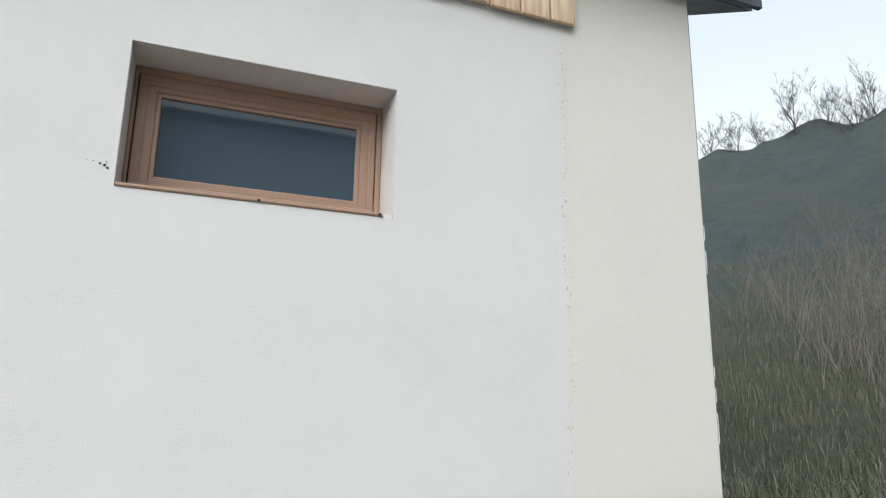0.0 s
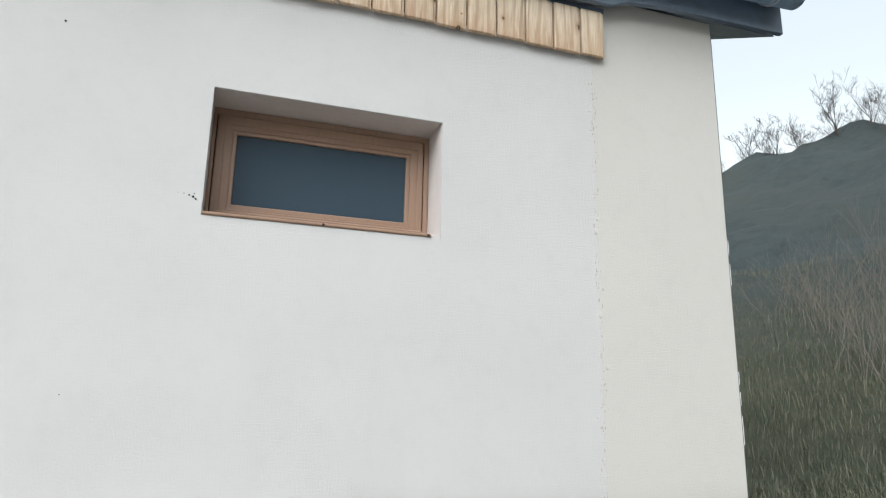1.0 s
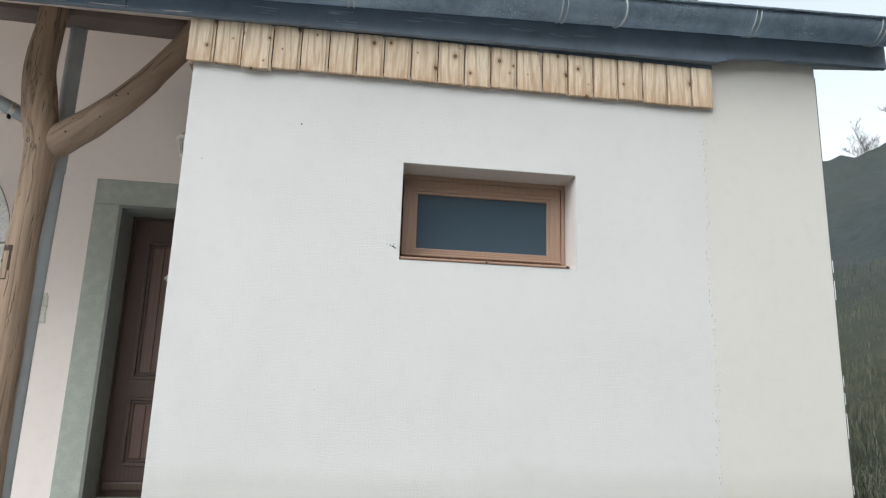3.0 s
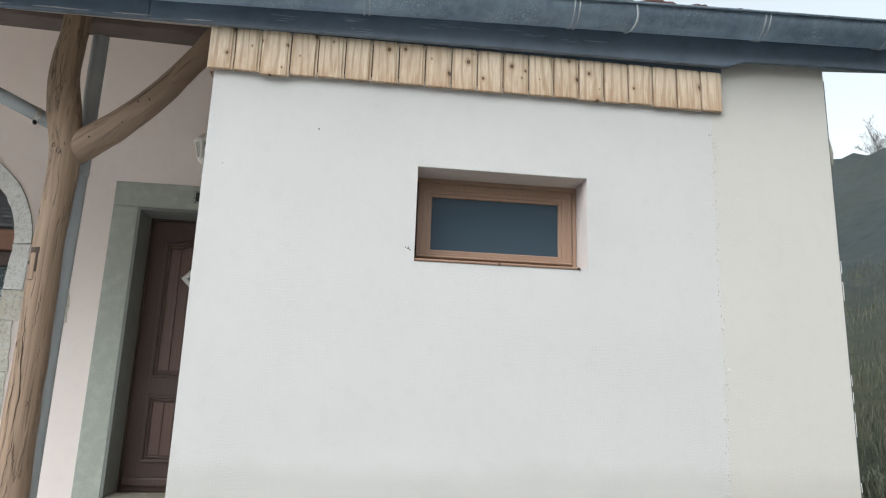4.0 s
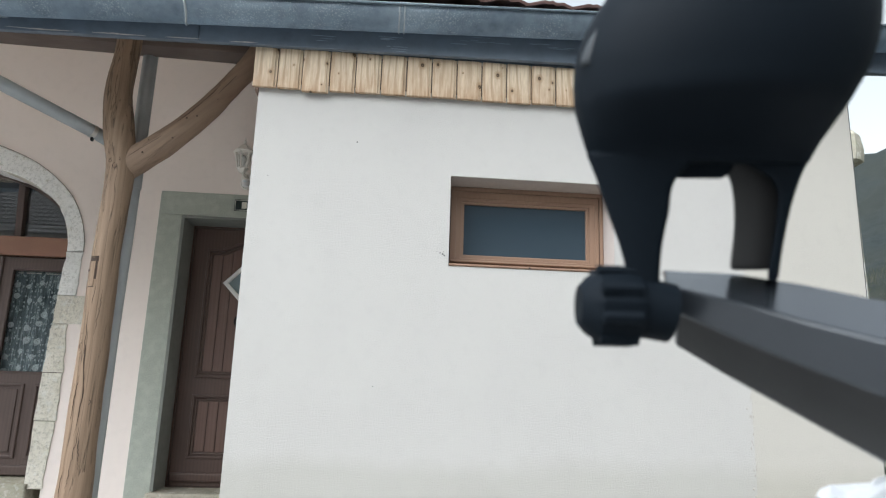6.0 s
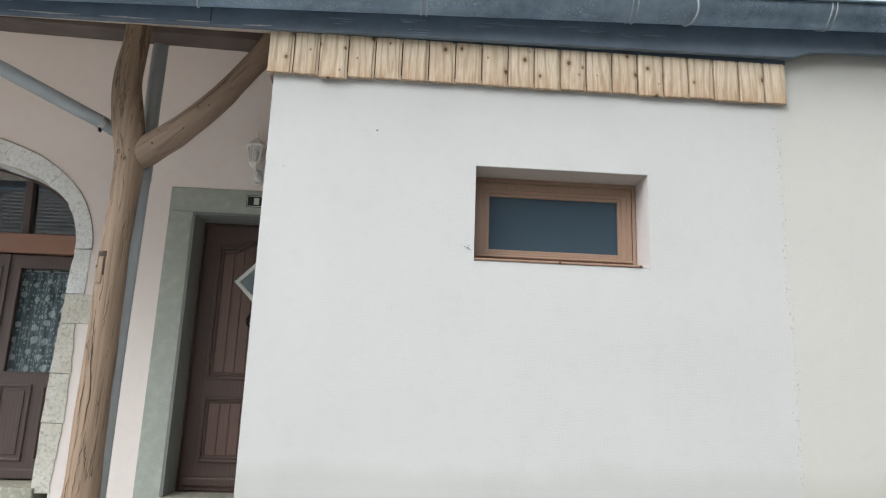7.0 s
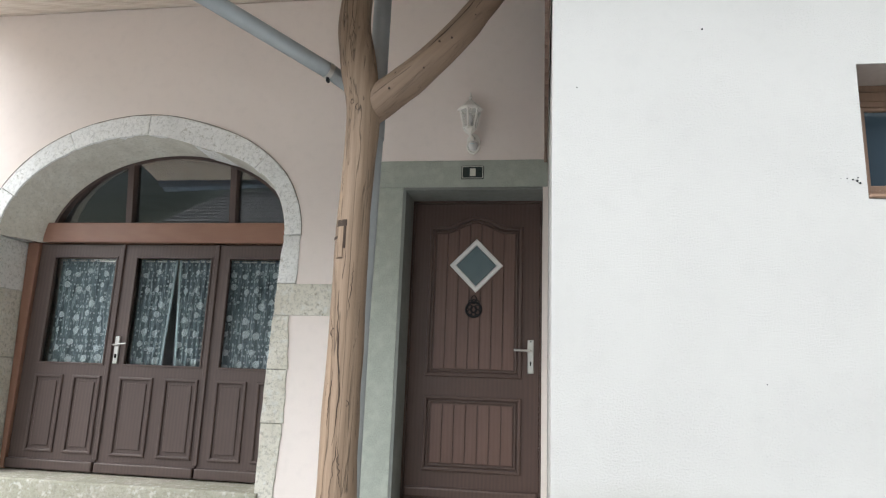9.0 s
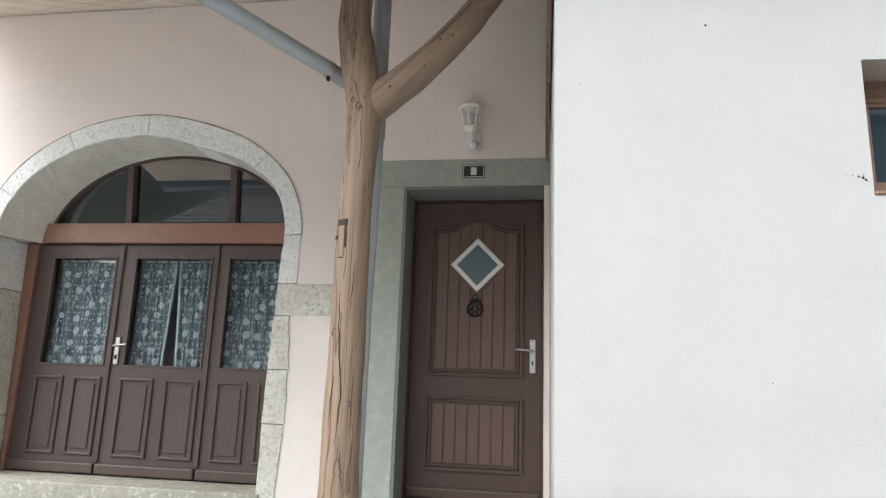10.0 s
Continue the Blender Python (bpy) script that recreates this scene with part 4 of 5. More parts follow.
part("figure_bar", box(-0.512, -0.474, WALL_Y - 0.0155, WALL_Y - 0.0135, 2.298, 2.350), DIGIT, pb)


def lantern():
    x, y = -0.512, WALL_Y - 0.10
    l = thing("wall_lantern", (x, WALL_Y, 2.45), "white six-sided wall lantern with clear panes and motion sensor", "wall lamp")
    # oval back plate with the round sensor on its lower half
    bp = part("back_plate", prism([(-0.494 + 0.046 * math.cos(t) , 2.535 + (0.083 if math.sin(t) < 0 else 0.06) * math.sin(t)) for t in np.linspace(0, 6.2832, 29)[:-1]], WALL_Y - 0.016, WALL_Y - 0.0005, 0.005), WHITE_METAL, l)
    part("rim", tube([(-0.494 + 0.040 * math.cos(t), WALL_Y - 0.018, 2.500 + 0.044 * math.sin(t)) for t in np.linspace(0, 6.2832, 25)], [0.006] * 25, 8, cap=False), WHITE_METAL, bp, smooth=True)
    sen = part("sensor", lathe([(0.010, -0.032), (0.024, -0.026), (0.033, 0), (0.028, 0.022), (0.012, 0.032)], (-0.494, WALL_Y - 0.034, 2.50), 18), WHITE_PLASTIC, l, "round motion sensor", smooth=40)
    part("lens", lathe([(0.006, -0.015), (0.021, 0), (0.006, 0.015)], (-0.495, WALL_Y - 0.050, 2.505), 14), FROSTED, sen, smooth=True)
    part("arm", tube(smooth_path([(-0.494, WALL_Y - 0.012, 2.560), (-0.498, WALL_Y - 0.05, 2.552), (-0.506, WALL_Y - 0.085, 2.556), (x, y, 2.578)], 5), [0.013] * 16, 12), WHITE_METAL, l, smooth=40)
    part("base_cup", lathe([(0.020, -0.012), (0.034, 0.004), (0.041, 0.016), (0.036, 0.024)], (x, y, 2.572), 6), WHITE_METAL, l)
    r0, r1, z0, z1 = 0.041, 0.068, 2.596, 2.722
    for s in range(6):
        a, b = 2 * math.pi * (s + 0.35) / 6, 2 * math.pi * (s + 1.35) / 6
        pa0, pa1 = (x + r0 * math.cos(a), y + r0 * math.sin(a), z0), (x + r1 * math.cos(a), y + r1 * math.sin(a), z1)
        pb0, pb1 = (x + r0 * math.cos(b), y + r0 * math.sin(b), z0), (x + r1 * math.cos(b), y + r1 * math.sin(b), z1)
        part("glazing_bar", tube([pa0, pa1], [0.0065, 0.0075], 6), WHITE_METAL, l)
        part("cross_bar", tube([pa0, pb0], [0.006, 0.006], 6), WHITE_METAL, l)
        part("cross_bar", tube([pa1, pb1], [0.0075, 0.0075], 6), WHITE_METAL, l)
        bm = bmesh.new()
        fc = bm.faces.new([bm.verts.new(q) for q in (pa0, pb0, pb1, pa1)])
        bmesh.ops.solidify(bm, geom=[fc], thickness=0.002)
        pane = part("pane", bm, LANTERN_GLASS, l, "clear lantern pane")
        pane.visible_shadow = False
    part("roof", lathe([(0.084, -0.004), (0.087, 0.004), (0.071, 0.014), (0.056, 0.030), (0.036, 0.048), (0.026, 0.054)], (x, y, 2.727), 6), WHITE_METAL, l)
    part("finial", lathe([(0.032, 0), (0.024, 0.008), (0.010, 0.018), (0.008, 0.028), (0.013, 0.036), (0.006, 0.046), (0.004, 0.066), (0.001, 0.074)], (x, y, 2.778), 12), WHITE_METAL, l, smooth=40)
    part("bulb", lathe([(0.012, 0), (0.013, 0.03), (0.024, 0.06), (0.022, 0.085), (0.004, 0.10)], (x, y, 2.602), 12), WHITE_PLASTIC, l, smooth=True)


lantern()

# ---- porch timber ----
def log_post():
    p = thing("log_post", (-0.79, 0.50, 0.0), "crooked round log post stained honey brown with long drying cracks", "post")
    st = [(-0.81, 0.0, 0.096), (-0.808, 0.25, 0.087), (-0.810, 0.50, 0.079), (-0.813, 0.77, 0.075), (-0.811, 1.10, 0.072), (-0.814, 1.50, 0.070),
          (-0.803, 1.82, 0.068), (-0.796, 2.07, 0.070), (-0.828, 2.28, 0.080), (-0.862, 2.50, 0.070), (-0.846, 2.75, 0.064), (-0.84, 2.90, 0.064)]
    rows = smooth_path(st, 5)
    bm = tube([(r[0], 0.50 + 0.012 * math.sin(r[1] * 2), r[1]) for r in rows], [r[2] for r in rows], 28, wobble=0.07, seed=3)
    trunk = part("trunk", bm, LOG, p, smooth=True)
    # saw-cut mortise left in the log
    def on_log(x0, x1, z0, z1, proud, depth=0.012):
        """A block let into the round log, its face following the curve."""
        bm = bmesh.new()
        n, grid = 6, []
        for z in (z0, z1):
            cx = float(np.interp(z, [q[1] for q in st], [q[0] for q in st]))
            rr = float(np.interp(z, [q[1] for q in st], [q[2] for q in st])) * 1.01
            ys = [0.50 + 0.012 * math.sin(z * 2) - math.sqrt(max(1e-5, rr * rr - (x0 + (x1 - x0) * i / n - cx) ** 2)) for i in range(n + 1)]
            grid.append([[bm.verts.new((x0 + (x1 - x0) * i / n, y + d, z)) for i, y in enumerate(ys)] for d in (-proud, depth)])
        (f0, b0), (f1, b1) = grid
        for i in range(n):
            for a, b in ((f0, f1), (f1, b1), (b1, b0), (b0, f0)):
                bm.faces.new((a[i], a[i + 1], b[i + 1], b[i]))
        for i in (0, n):
            bm.faces.new((f0[i], f1[i], b1[i], b0[i]))
        return bm

    part("mortise", on_log(-0.856, -0.829, 1.432, 1.560, 0.0035), LOG, trunk, "old sawn mortise")
    # dark slips proud of the log stand in for the shade inside the recess
    part("mortise_shadow_gap", on_log(-0.862, -0.816, 1.561, 1.588, 0.0016), CRACK, trunk)
    part("mortise_side_gap", on_log(-0.8285, -0.819, 1.470, 1.5605, 0.0014), CRACK, trunk)
    part("mortise_foot", on_log(-0.856, -0.828, 1.4275, 1.4310, 0.0014), CRACK, trunk)
    part("side_slot", on_log(-0.879, -0.857, 1.510, 1.522, 0.0016), CRACK, trunk)
    # knots left by lopped branches
    for kx, kz, kr in ((-0.800, 2.075, 0.011), (-0.828, 2.10, 0.007), (-0.785, 2.11, 0.008), (-0.845, 1.13, 0.013), (-0.775, 0.86, 0.008), (-0.85, 2.33, 0.005)):
        cx = float(np.interp(kz, [s[1] for s in st], [s[0] for s in st]))
        rr = float(np.interp(kz, [s[1] for s in st], [s[2] for s in st]))
        ky = 0.50 + 0.012 * math.sin(kz * 2) - math.sqrt(max(0, rr * rr - (kx - cx) ** 2))
        part("knot", tube([(kx + kr * math.cos(a), ky + 0.001, kz + 1.3 * kr * math.sin(a)) for a in np.linspace(0, 6.2832, 14)], [0.0006 + 0.0012 * abs(math.sin(2.3 * q + kz * 40)) for q in range(14)], 5), CRACK, trunk, "dark ring of a knot")
    # drying cracks cut along the grain
    rnd = random.Random(21)
    for k, (z0, z1, x0) in enumerate(((0.70, 1.47, -0.806), (0.42, 0.74, -0.800), (1.86, 2.04, -0.787), (0.98, 1.26, -0.750), (0.54, 0.70, -0.775), (0.62, 0.95, -0.858), (1.64, 1.80, -0.848), (0.2, 0.6, -0.83), (1.18, 1.42, -0.782), (2.2, 2.6, -0.83), (0.76, 1.0, -0.822), (2.36, 2.7, -0.800), (1.0, 1.2, -0.840))):
        pts, n = [], 22
        for i in range(n + 1):
            z = z0 + (z1 - z0) * i / n
            cx = float(np.interp(z, [s[1] for s in st], [s[0] for s in st]))
            rr = float(np.interp(z, [s[1] for s in st], [s[2] for s in st]))
            dx = (x0 + 0.80) + 0.012 * math.sin(z * 9 + k) + rnd.uniform(-0.004, 0.004)
            pts.append((cx + dx, 0.50 + 0.012 * math.sin(z * 2) - math.sqrt(max(0, rr * rr - dx * dx)) + 0.0015, z))
        rad = [0.0003 + (0.0046 if k == 0 else 0.0018) * math.sin(math.pi * i / n) * (0.6 + 0.4 * rnd.random()) for i in range(n + 1)]
        part("crack", tube(pts, rad, 5), CRACK, trunk, "dark drying crack")
    return p


log_post()
br = thing("log_brace", (-0.40, 0.52, 2.1), "curved round log brace between post and beam", "brace")
rows = smooth_path([(-0.79, 2.09, 0.078), (-0.66, 2.192, 0.075), (-0.528, 2.303, 0.070), (-0.375, 2.466, 0.063), (-0.293, 2.576, 0.059), (-0.195, 2.706, 0.061), (-0.115, 2.836, 0.064)], 5)
brace_log = part("log", tube([(r[0], 0.51, r[1]) for r in rows], [r[2] for r in rows], 22, wobble=0.06, seed=9), LOG_BRACE, br, smooth=True)
for lo, hi, off, wid in ((8, 22, 0.35, 0.0022), (2, 9, 0.1, 0.0012), (16, 25, -0.15, 0.0012)):
    pts = [(rows[i][0] - 0.7 * off * rows[i][2], 0.51 - rows[i][2] * math.sqrt(1 - off * off) + 0.001, rows[i][1] + 0.7 * off * rows[i][2]) for i in range(lo, hi)]
    part("crack", tube(pts, [wid * math.sin(math.pi * (i + 0.5) / len(pts)) + 0.0003 for i in range(len(pts))], 5), CRACK, brace_log, "long drying crack")
rnd = random.Random(14)
for i, off in ((4, -0.2), (6, 0.35), (9, -0.45), (12, 0.1), (13, -0.3), (17, -0.4)):
    r = rows[i]
    part("nail_hole", lathe([(0.0045, -0.004), (0.0055, 0.0), (0.004, 0.005)], (r[0] + 0.7 * -off * r[2], 0.51 - r[2] * math.sqrt(1 - off * off) + 0.003, r[1] + 0.7 * off * r[2]), 7), CRACK, brace_log)
pu = thing("purlin", (-0.8, 0.53, 2.75), "dark stained timber beam along the porch", "beam")
part("timber", prism([(-1.80, 2.90), (-1.78, 2.86), (-1.70, 2.838), (-1.60, 2.833), (0.0, 2.800), (0.0, 2.92)], 0.50, 0.64, 0.006), BEAM_WOOD, pu)

# ---- porch ceiling and roof ----
X0, X1 = -4.5, 3.34


def sloped(bm, x0, x1, y0, y1, lift, thick, gap=0.0):
    vs = [bm.verts.new((x, y, roof_z(y) + lift + dz)) for dz in (0, thick) for y in (y0 + gap, y1 - gap) for x in (x0, x1)]
    for f in ((0, 2, 3, 1), (4, 5, 7, 6), (0, 1, 5, 4), (2, 6, 7, 3), (0, 4, 6, 2), (1, 3, 7, 5)):
        bm.faces.new([vs[i] for i in f])


bm = bmesh.new()
y, n = EAVE_Y + 0.03, 0
rnd = random.Random(2)
while y < WALL_Y + 0.1:
    cutx = [X0, *sorted(rnd.uniform(X0 + 0.5, -0.5) for _ in range(2)), -0.005]
    for a, b in zip(cutx, cutx[1:]):
        sloped(bm, a + 0.001, b - 0.001, y, y + 0.118, rnd.uniform(0, 0.003), 0.018, 0.0025)
    y += 0.118
setting("ceiling", bm, CEILING_WOOD, "pale spruce boards lining the sloping porch ceiling", "ceiling")

roof = thing("roof", (0, 2, 3.7), "lean-to roof covered with red-brown clay tiles", "roof")
bm = bmesh.new()
sloped(bm, X0, X1, EAVE_Y + 0.0, 6.6, 0.2, 0.05)
part("deck", bm, BEAM_WOOD, roof)
bm = bmesh.new()
sloped(bm, 0.0, 2.43, EAVE_Y + 0.03, 6.5, -0.004, 0.025)
sloped(bm, 2.43, X1, EAVE_Y + 0.03, 6.5, 0.085, 0.025)
part("underside", bm, FASCIA_PAINT, roof)
part("ridge_wall", box(X0, X1, 6.5, 6.62, 4.9, roof_z(6.5) + 0.07), PINK_STUCCO, roof)


def tile_mesh():
    """An interlocking clay tile with a rolled edge, its lower end towards -y."""
    bm = bmesh.new()
    n, w, L = 12, 0.228, 0.36
    prof = []
    for i in range(n + 1):
        u = i / n
        prof.append((u * w, 0.004 + 0.020 * max(0, math.sin(math.pi * u * 1.0)) ** 2 * (1 if u < 0.5 else 0.75) + 0.010 * math.sin(3 * math.pi * u) ** 2 * (u > 0.5)))
    grid = [[[bm.verts.new((x, yy, z + dz)) for x, z in prof] for yy in (0, L)] for dz in (0, -0.014)]
    for i in range(n):
        bm.faces.new((grid[0][0][i], grid[0][0][i + 1], grid[0][1][i + 1], grid[0][1][i]))
        bm.faces.new((grid[1][0][i + 1], grid[1][0][i], grid[1][1][i], grid[1][1][i + 1]))
        bm.faces.new((grid[1][0][i], grid[1][0][i + 1], grid[0][0][i + 1], grid[0][0][i]))
    bm.faces.new((grid[0][0][0], grid[0][1][0], grid[1][1][0], grid[1][0][0]))
    bm.faces.new((grid[0][0][n], grid[1][0][n], grid[1][1][n], grid[0][1][n]))
    return mesh_of(bm, TILE, "roof_tile", 50)


tm = tile_mesh()
ang = math.atan(SLOPE)
rnd = random.Random(5)
ux = int((X1 - X0) / 0.222)
for r in range(3):
    for c in range(ux):
        q = new("roof_tile", tm)
        q.parent = roof
        yy = -0.135 + r * 0.29
        q.matrix_local = pose(X0 + c * 0.222, yy - 2, roof_z(yy) + 0.325 + 0.003 * rnd.random() - 3.7, math.degrees(ang) - 2.2 + rnd.uniform(-0.5, 0.5), rnd.uniform(-0.6, 0.6), rnd.uniform(-0.8, 0.8))
bm = bmesh.new()
for r in range(3, 22):
    yy = -0.135 + r * 0.29
    for c in range(ux):
        x = X0 + c * 0.222
        vs = []
        for j, yq in enumerate((yy, yy + 0.33)):
            for u, zz in ((0, 0.004), (0.5, 0.026), (1, 0.004)):
                vs.append(bm.verts.new((x + 0.224 * u, yq, roof_z(yq) + 0.33 - 0.012 * j + zz)))
        for i in (0, 1):
            bm.faces.new((vs[i], vs[i + 1], vs[i + 4], vs[i + 3]))
tagged(part("upper_tiles", bm, TILE, roof), kind="stuff")

# fascia board
fa = thing("fascia_board", (0, EAVE_Y, 2.6), "slate-blue painted fascia board with a flaking lower edge", "fascia")
for a, b, foot in ((X0, -0.289, []), (-0.286, X1, [(2.43, 2.5845), (2.52, 2.618), (2.7, 2.632)])):
    part("board", prism([(a, 2.556 + 0.0117 * a), *foot, (b, 2.645 if foot else 2.5526), (b, 2.80), (a, 2.80)], EAVE_Y - 0.024, EAVE_Y - 0.0005, 0.003), FASCIA_PAINT, fa)
FLAKED = plain("flaked_wood", (0.50, 0.47, 0.43), 0.9, 0, 0.3, 40, 0.2)
rnd = random.Random(8)
x = -2.4
while x < -0.1:
    w = rnd.uniform(0.10, 0.42)
    n = max(4, int(w / 0.018))
    lo, hi = [], []
    for i in range(n + 1):
        px, u = x + w * i / n, math.sin(math.pi * i / n)
        base = 2.556 + 0.0117 * px + 0.0015
        off = 0.010 + 0.012 * noise.noise((px * 3, 1.0, 4.0))
        lo.append((px, base + off - u * (0.002 + 0.004 * abs(noise.noise((px * 28, 0, 2))))))
        hi.append((px, base + off + 0.0006 + u * (0.001 + 0.007 * abs(noise.noise((px * 23, 3, 5))))))
    part("bare_patch", prism(lo + hi[::-1], EAVE_Y - 0.0252, EAVE_Y - 0.022), FLAKED, fa, "flaked patch of bare grey wood")
    x += w + rnd.uniform(0.02, 0.16)

# pale scuffs where ladders have rubbed the paint
SCUFF = plain("scuffed_paint", (0.24, 0.29, 0.34), 0.8, 0, 0.3, 40, 0.1)
rnd = random.Random(19)
for cx, cz, count, spread in ((0.30, 2.615, 4, 0.10), (0.58, 2.635, 7, 0.05), (1.02, 2.655, 8, 0.09), (1.42, 2.650, 7, 0.12), (0.62, 2.590, 4, 0.05), (1.72, 2.640, 5, 0.12)):
    for _ in range(count):
        x, z, w, h = cx + rnd.gauss(0, spread * 0.5), cz + rnd.gauss(0, 0.010), rnd.uniform(0.015, 0.09), rnd.uniform(0.0010, 0.0030)
        n = 7
        lo = [(x + w * i / n, z - h * math.sin(math.pi * (i + 0.3) / (n + 0.6)) * rnd.uniform(0.5, 1)) for i in range(n + 1)]
        hi = [(x + w * i / n, z + 0.0004 + h * math.sin(math.pi * (i + 0.3) / (n + 0.6)) * rnd.uniform(0.3, 1)) for i in range(n + 1)]
        part("scuff", prism(lo + hi[::-1], EAVE_Y - 0.0252, EAVE_Y - 0.022), SCUFF, fa)

# ---- gutter and pipes ----
def gz(x):
    """Height of the gutter's rim."""
    return 2.717 + 0.0345 * (x - 0.64)


GUT_Y, GUT_R = -0.165, 0.076


def gutter_length(x0, x1):
    bm = bmesh.new()
    n = 18
    prof = [(GUT_Y - GUT_R - 0.008 + 0.008 * math.cos(t), 0.008 * math.sin(t)) for t in np.linspace(-0.5, 3.9, 7)]
    prof += [(GUT_Y - GUT_R * math.cos(math.pi * i / n), -0.004 - GUT_R * 1.12 * math.sin(math.pi * i / n)) for i in range(n + 1)]
    prof += [(GUT_Y + GUT_R, 0.02)]
    rings = [[bm.verts.new((x, yy, gz(x) + zz)) for yy, zz in prof] for x in (x0, x1)]
    fs = [bm.faces.new((rings[0][i], rings[0][i + 1], rings[1][i + 1], rings[1][i])) for i in range(len(prof) - 1)]
    bmesh.ops.solidify(bm, geom=fs, thickness=0.0015)
    return bm


gut = thing("gutter", (0, GUT_Y, 2.7), "weathered half-round zinc gutter with soldered joints and brackets", "gutter")
joints = [X0 + 0.02, -2.30, -0.32, 1.9, X1]
for a, b in zip(joints, joints[1:]):
    part("gutter_length", gutter_length(a, b), ZINC, gut, smooth=35)
for x in joints[1:-1]:
    q = smooth_path([(x + 0.012 * math.sin(t * 2), GUT_Y - (GUT_R + 0.003) * math.cos(t), gz(x) - 0.003 - (GUT_R * 1.12 + 0.003) * math.sin(t)) for t in np.linspace(0, math.pi, 12)], 2)
    part("solder_seam", tube(q, [0.006] * len(q), 6), ZINC_PIPE, gut, smooth=True)
for x in [-4.4, -3.6, -2.8, -1.15, 0.67, 1.62, 2.55, 3.2]:
    bm = bmesh.new()
    pr = [(GUT_Y - (GUT_R + 0.005) * math.cos(t), gz(x) - 0.003 - (GUT_R * 1.12 + 0.004) * math.sin(t)) for t in np.linspace(-0.15, math.pi, 20)] + [(EAVE_Y - 0.026, gz(x) + 0.03)]
    for dx in (-0.012, 0.012):
        add_tube(bm, [(x + dx, a, b) for a, b in pr], [0.0035] * len(pr), 5)
    part("bracket", bm, ZINC_PIPE, gut, "narrow zinc bracket strap")
for x in (joints[0], X1):
    q = [(GUT_Y - GUT_R * math.cos(t), gz(x) - 0.003 - GUT_R * 1.12 * math.sin(t)) for t in np.linspace(0, math.pi, 16)]
    bm = bmesh.new()
    fc = bm.faces.new([bm.verts.new((x, a, b)) for a, b in q])
    bmesh.ops.solidify(bm, geom=[fc], thickness=0.002)
    part("end_cap", bm, ZINC, gut)

pipe = thing("rainwater_pipe", (-1.2, 0.3, 2.4), "grey zinc rainwater pipe slanting from the gutter to the post", "pipe")
A, B, C, D = Vector((-1.60, GUT_Y, 2.60)), Vector((-1.56, GUT_Y + 0.01, 2.50)), Vector((-1.405, -0.01, 2.407)), Vector((-0.955, 0.515, 2.277))
part("outlet", tube([A, B, B.lerp(C, 0.15)], [0.044, 0.044, 0.046], 18), ZINC_PIPE, pipe, smooth=40)
part("upper_pipe", tube([B.lerp(C, 0.05), C], [0.038, 0.038], 20), ZINC_PIPE, pipe, smooth=40)
part("collar", tube([C.lerp(B, 0.06), C, C.lerp(D, 0.004)], [0.041, 0.042, 0.038], 20), ZINC_PIPE, pipe, smooth=40)
part("lower_pipe", tube([C.lerp(B, 0.1), D, Vector((-0.87, 0.61, 2.235)), Vector((-0.79, 0.66, 2.15))], [0.035] * 4, 20), ZINC_PIPE, pipe, smooth=40)
E1 = C.lerp(D, 0.965)
cl = part("clamp", tube([E1.lerp(C, 0.014), E1.lerp(D, 0.5)], [0.038, 0.038], 20), BRUSHED, pipe, "steel pipe clamp", smooth=40)
part("clamp_screw", box(E1.x - 0.004, E1.x + 0.008, E1.y - 0.014, E1.y + 0.008, E1.z - 0.056, E1.z - 0.034, bevel=0.003), IRON, cl)
dp = thing("downpipe", (-0.765, 0.67, 0.0), "upright grey zinc downpipe standing behind the log post", "pipe")
part("pipe", tube([(-0.800, 0.66, 0.02), (-0.800, 0.66, 1.2), (-0.788, 0.66, 2.1), (-0.787, 0.66, 2.92)], [0.041] * 4, 20), ZINC_PIPE, dp, smooth=40)
part("sleeve", tube([(-0.788, 0.66, 2.02), (-0.788, 0.66, 2.14)], [0.044, 0.044], 20), ZINC_PIPE, dp, smooth=40)

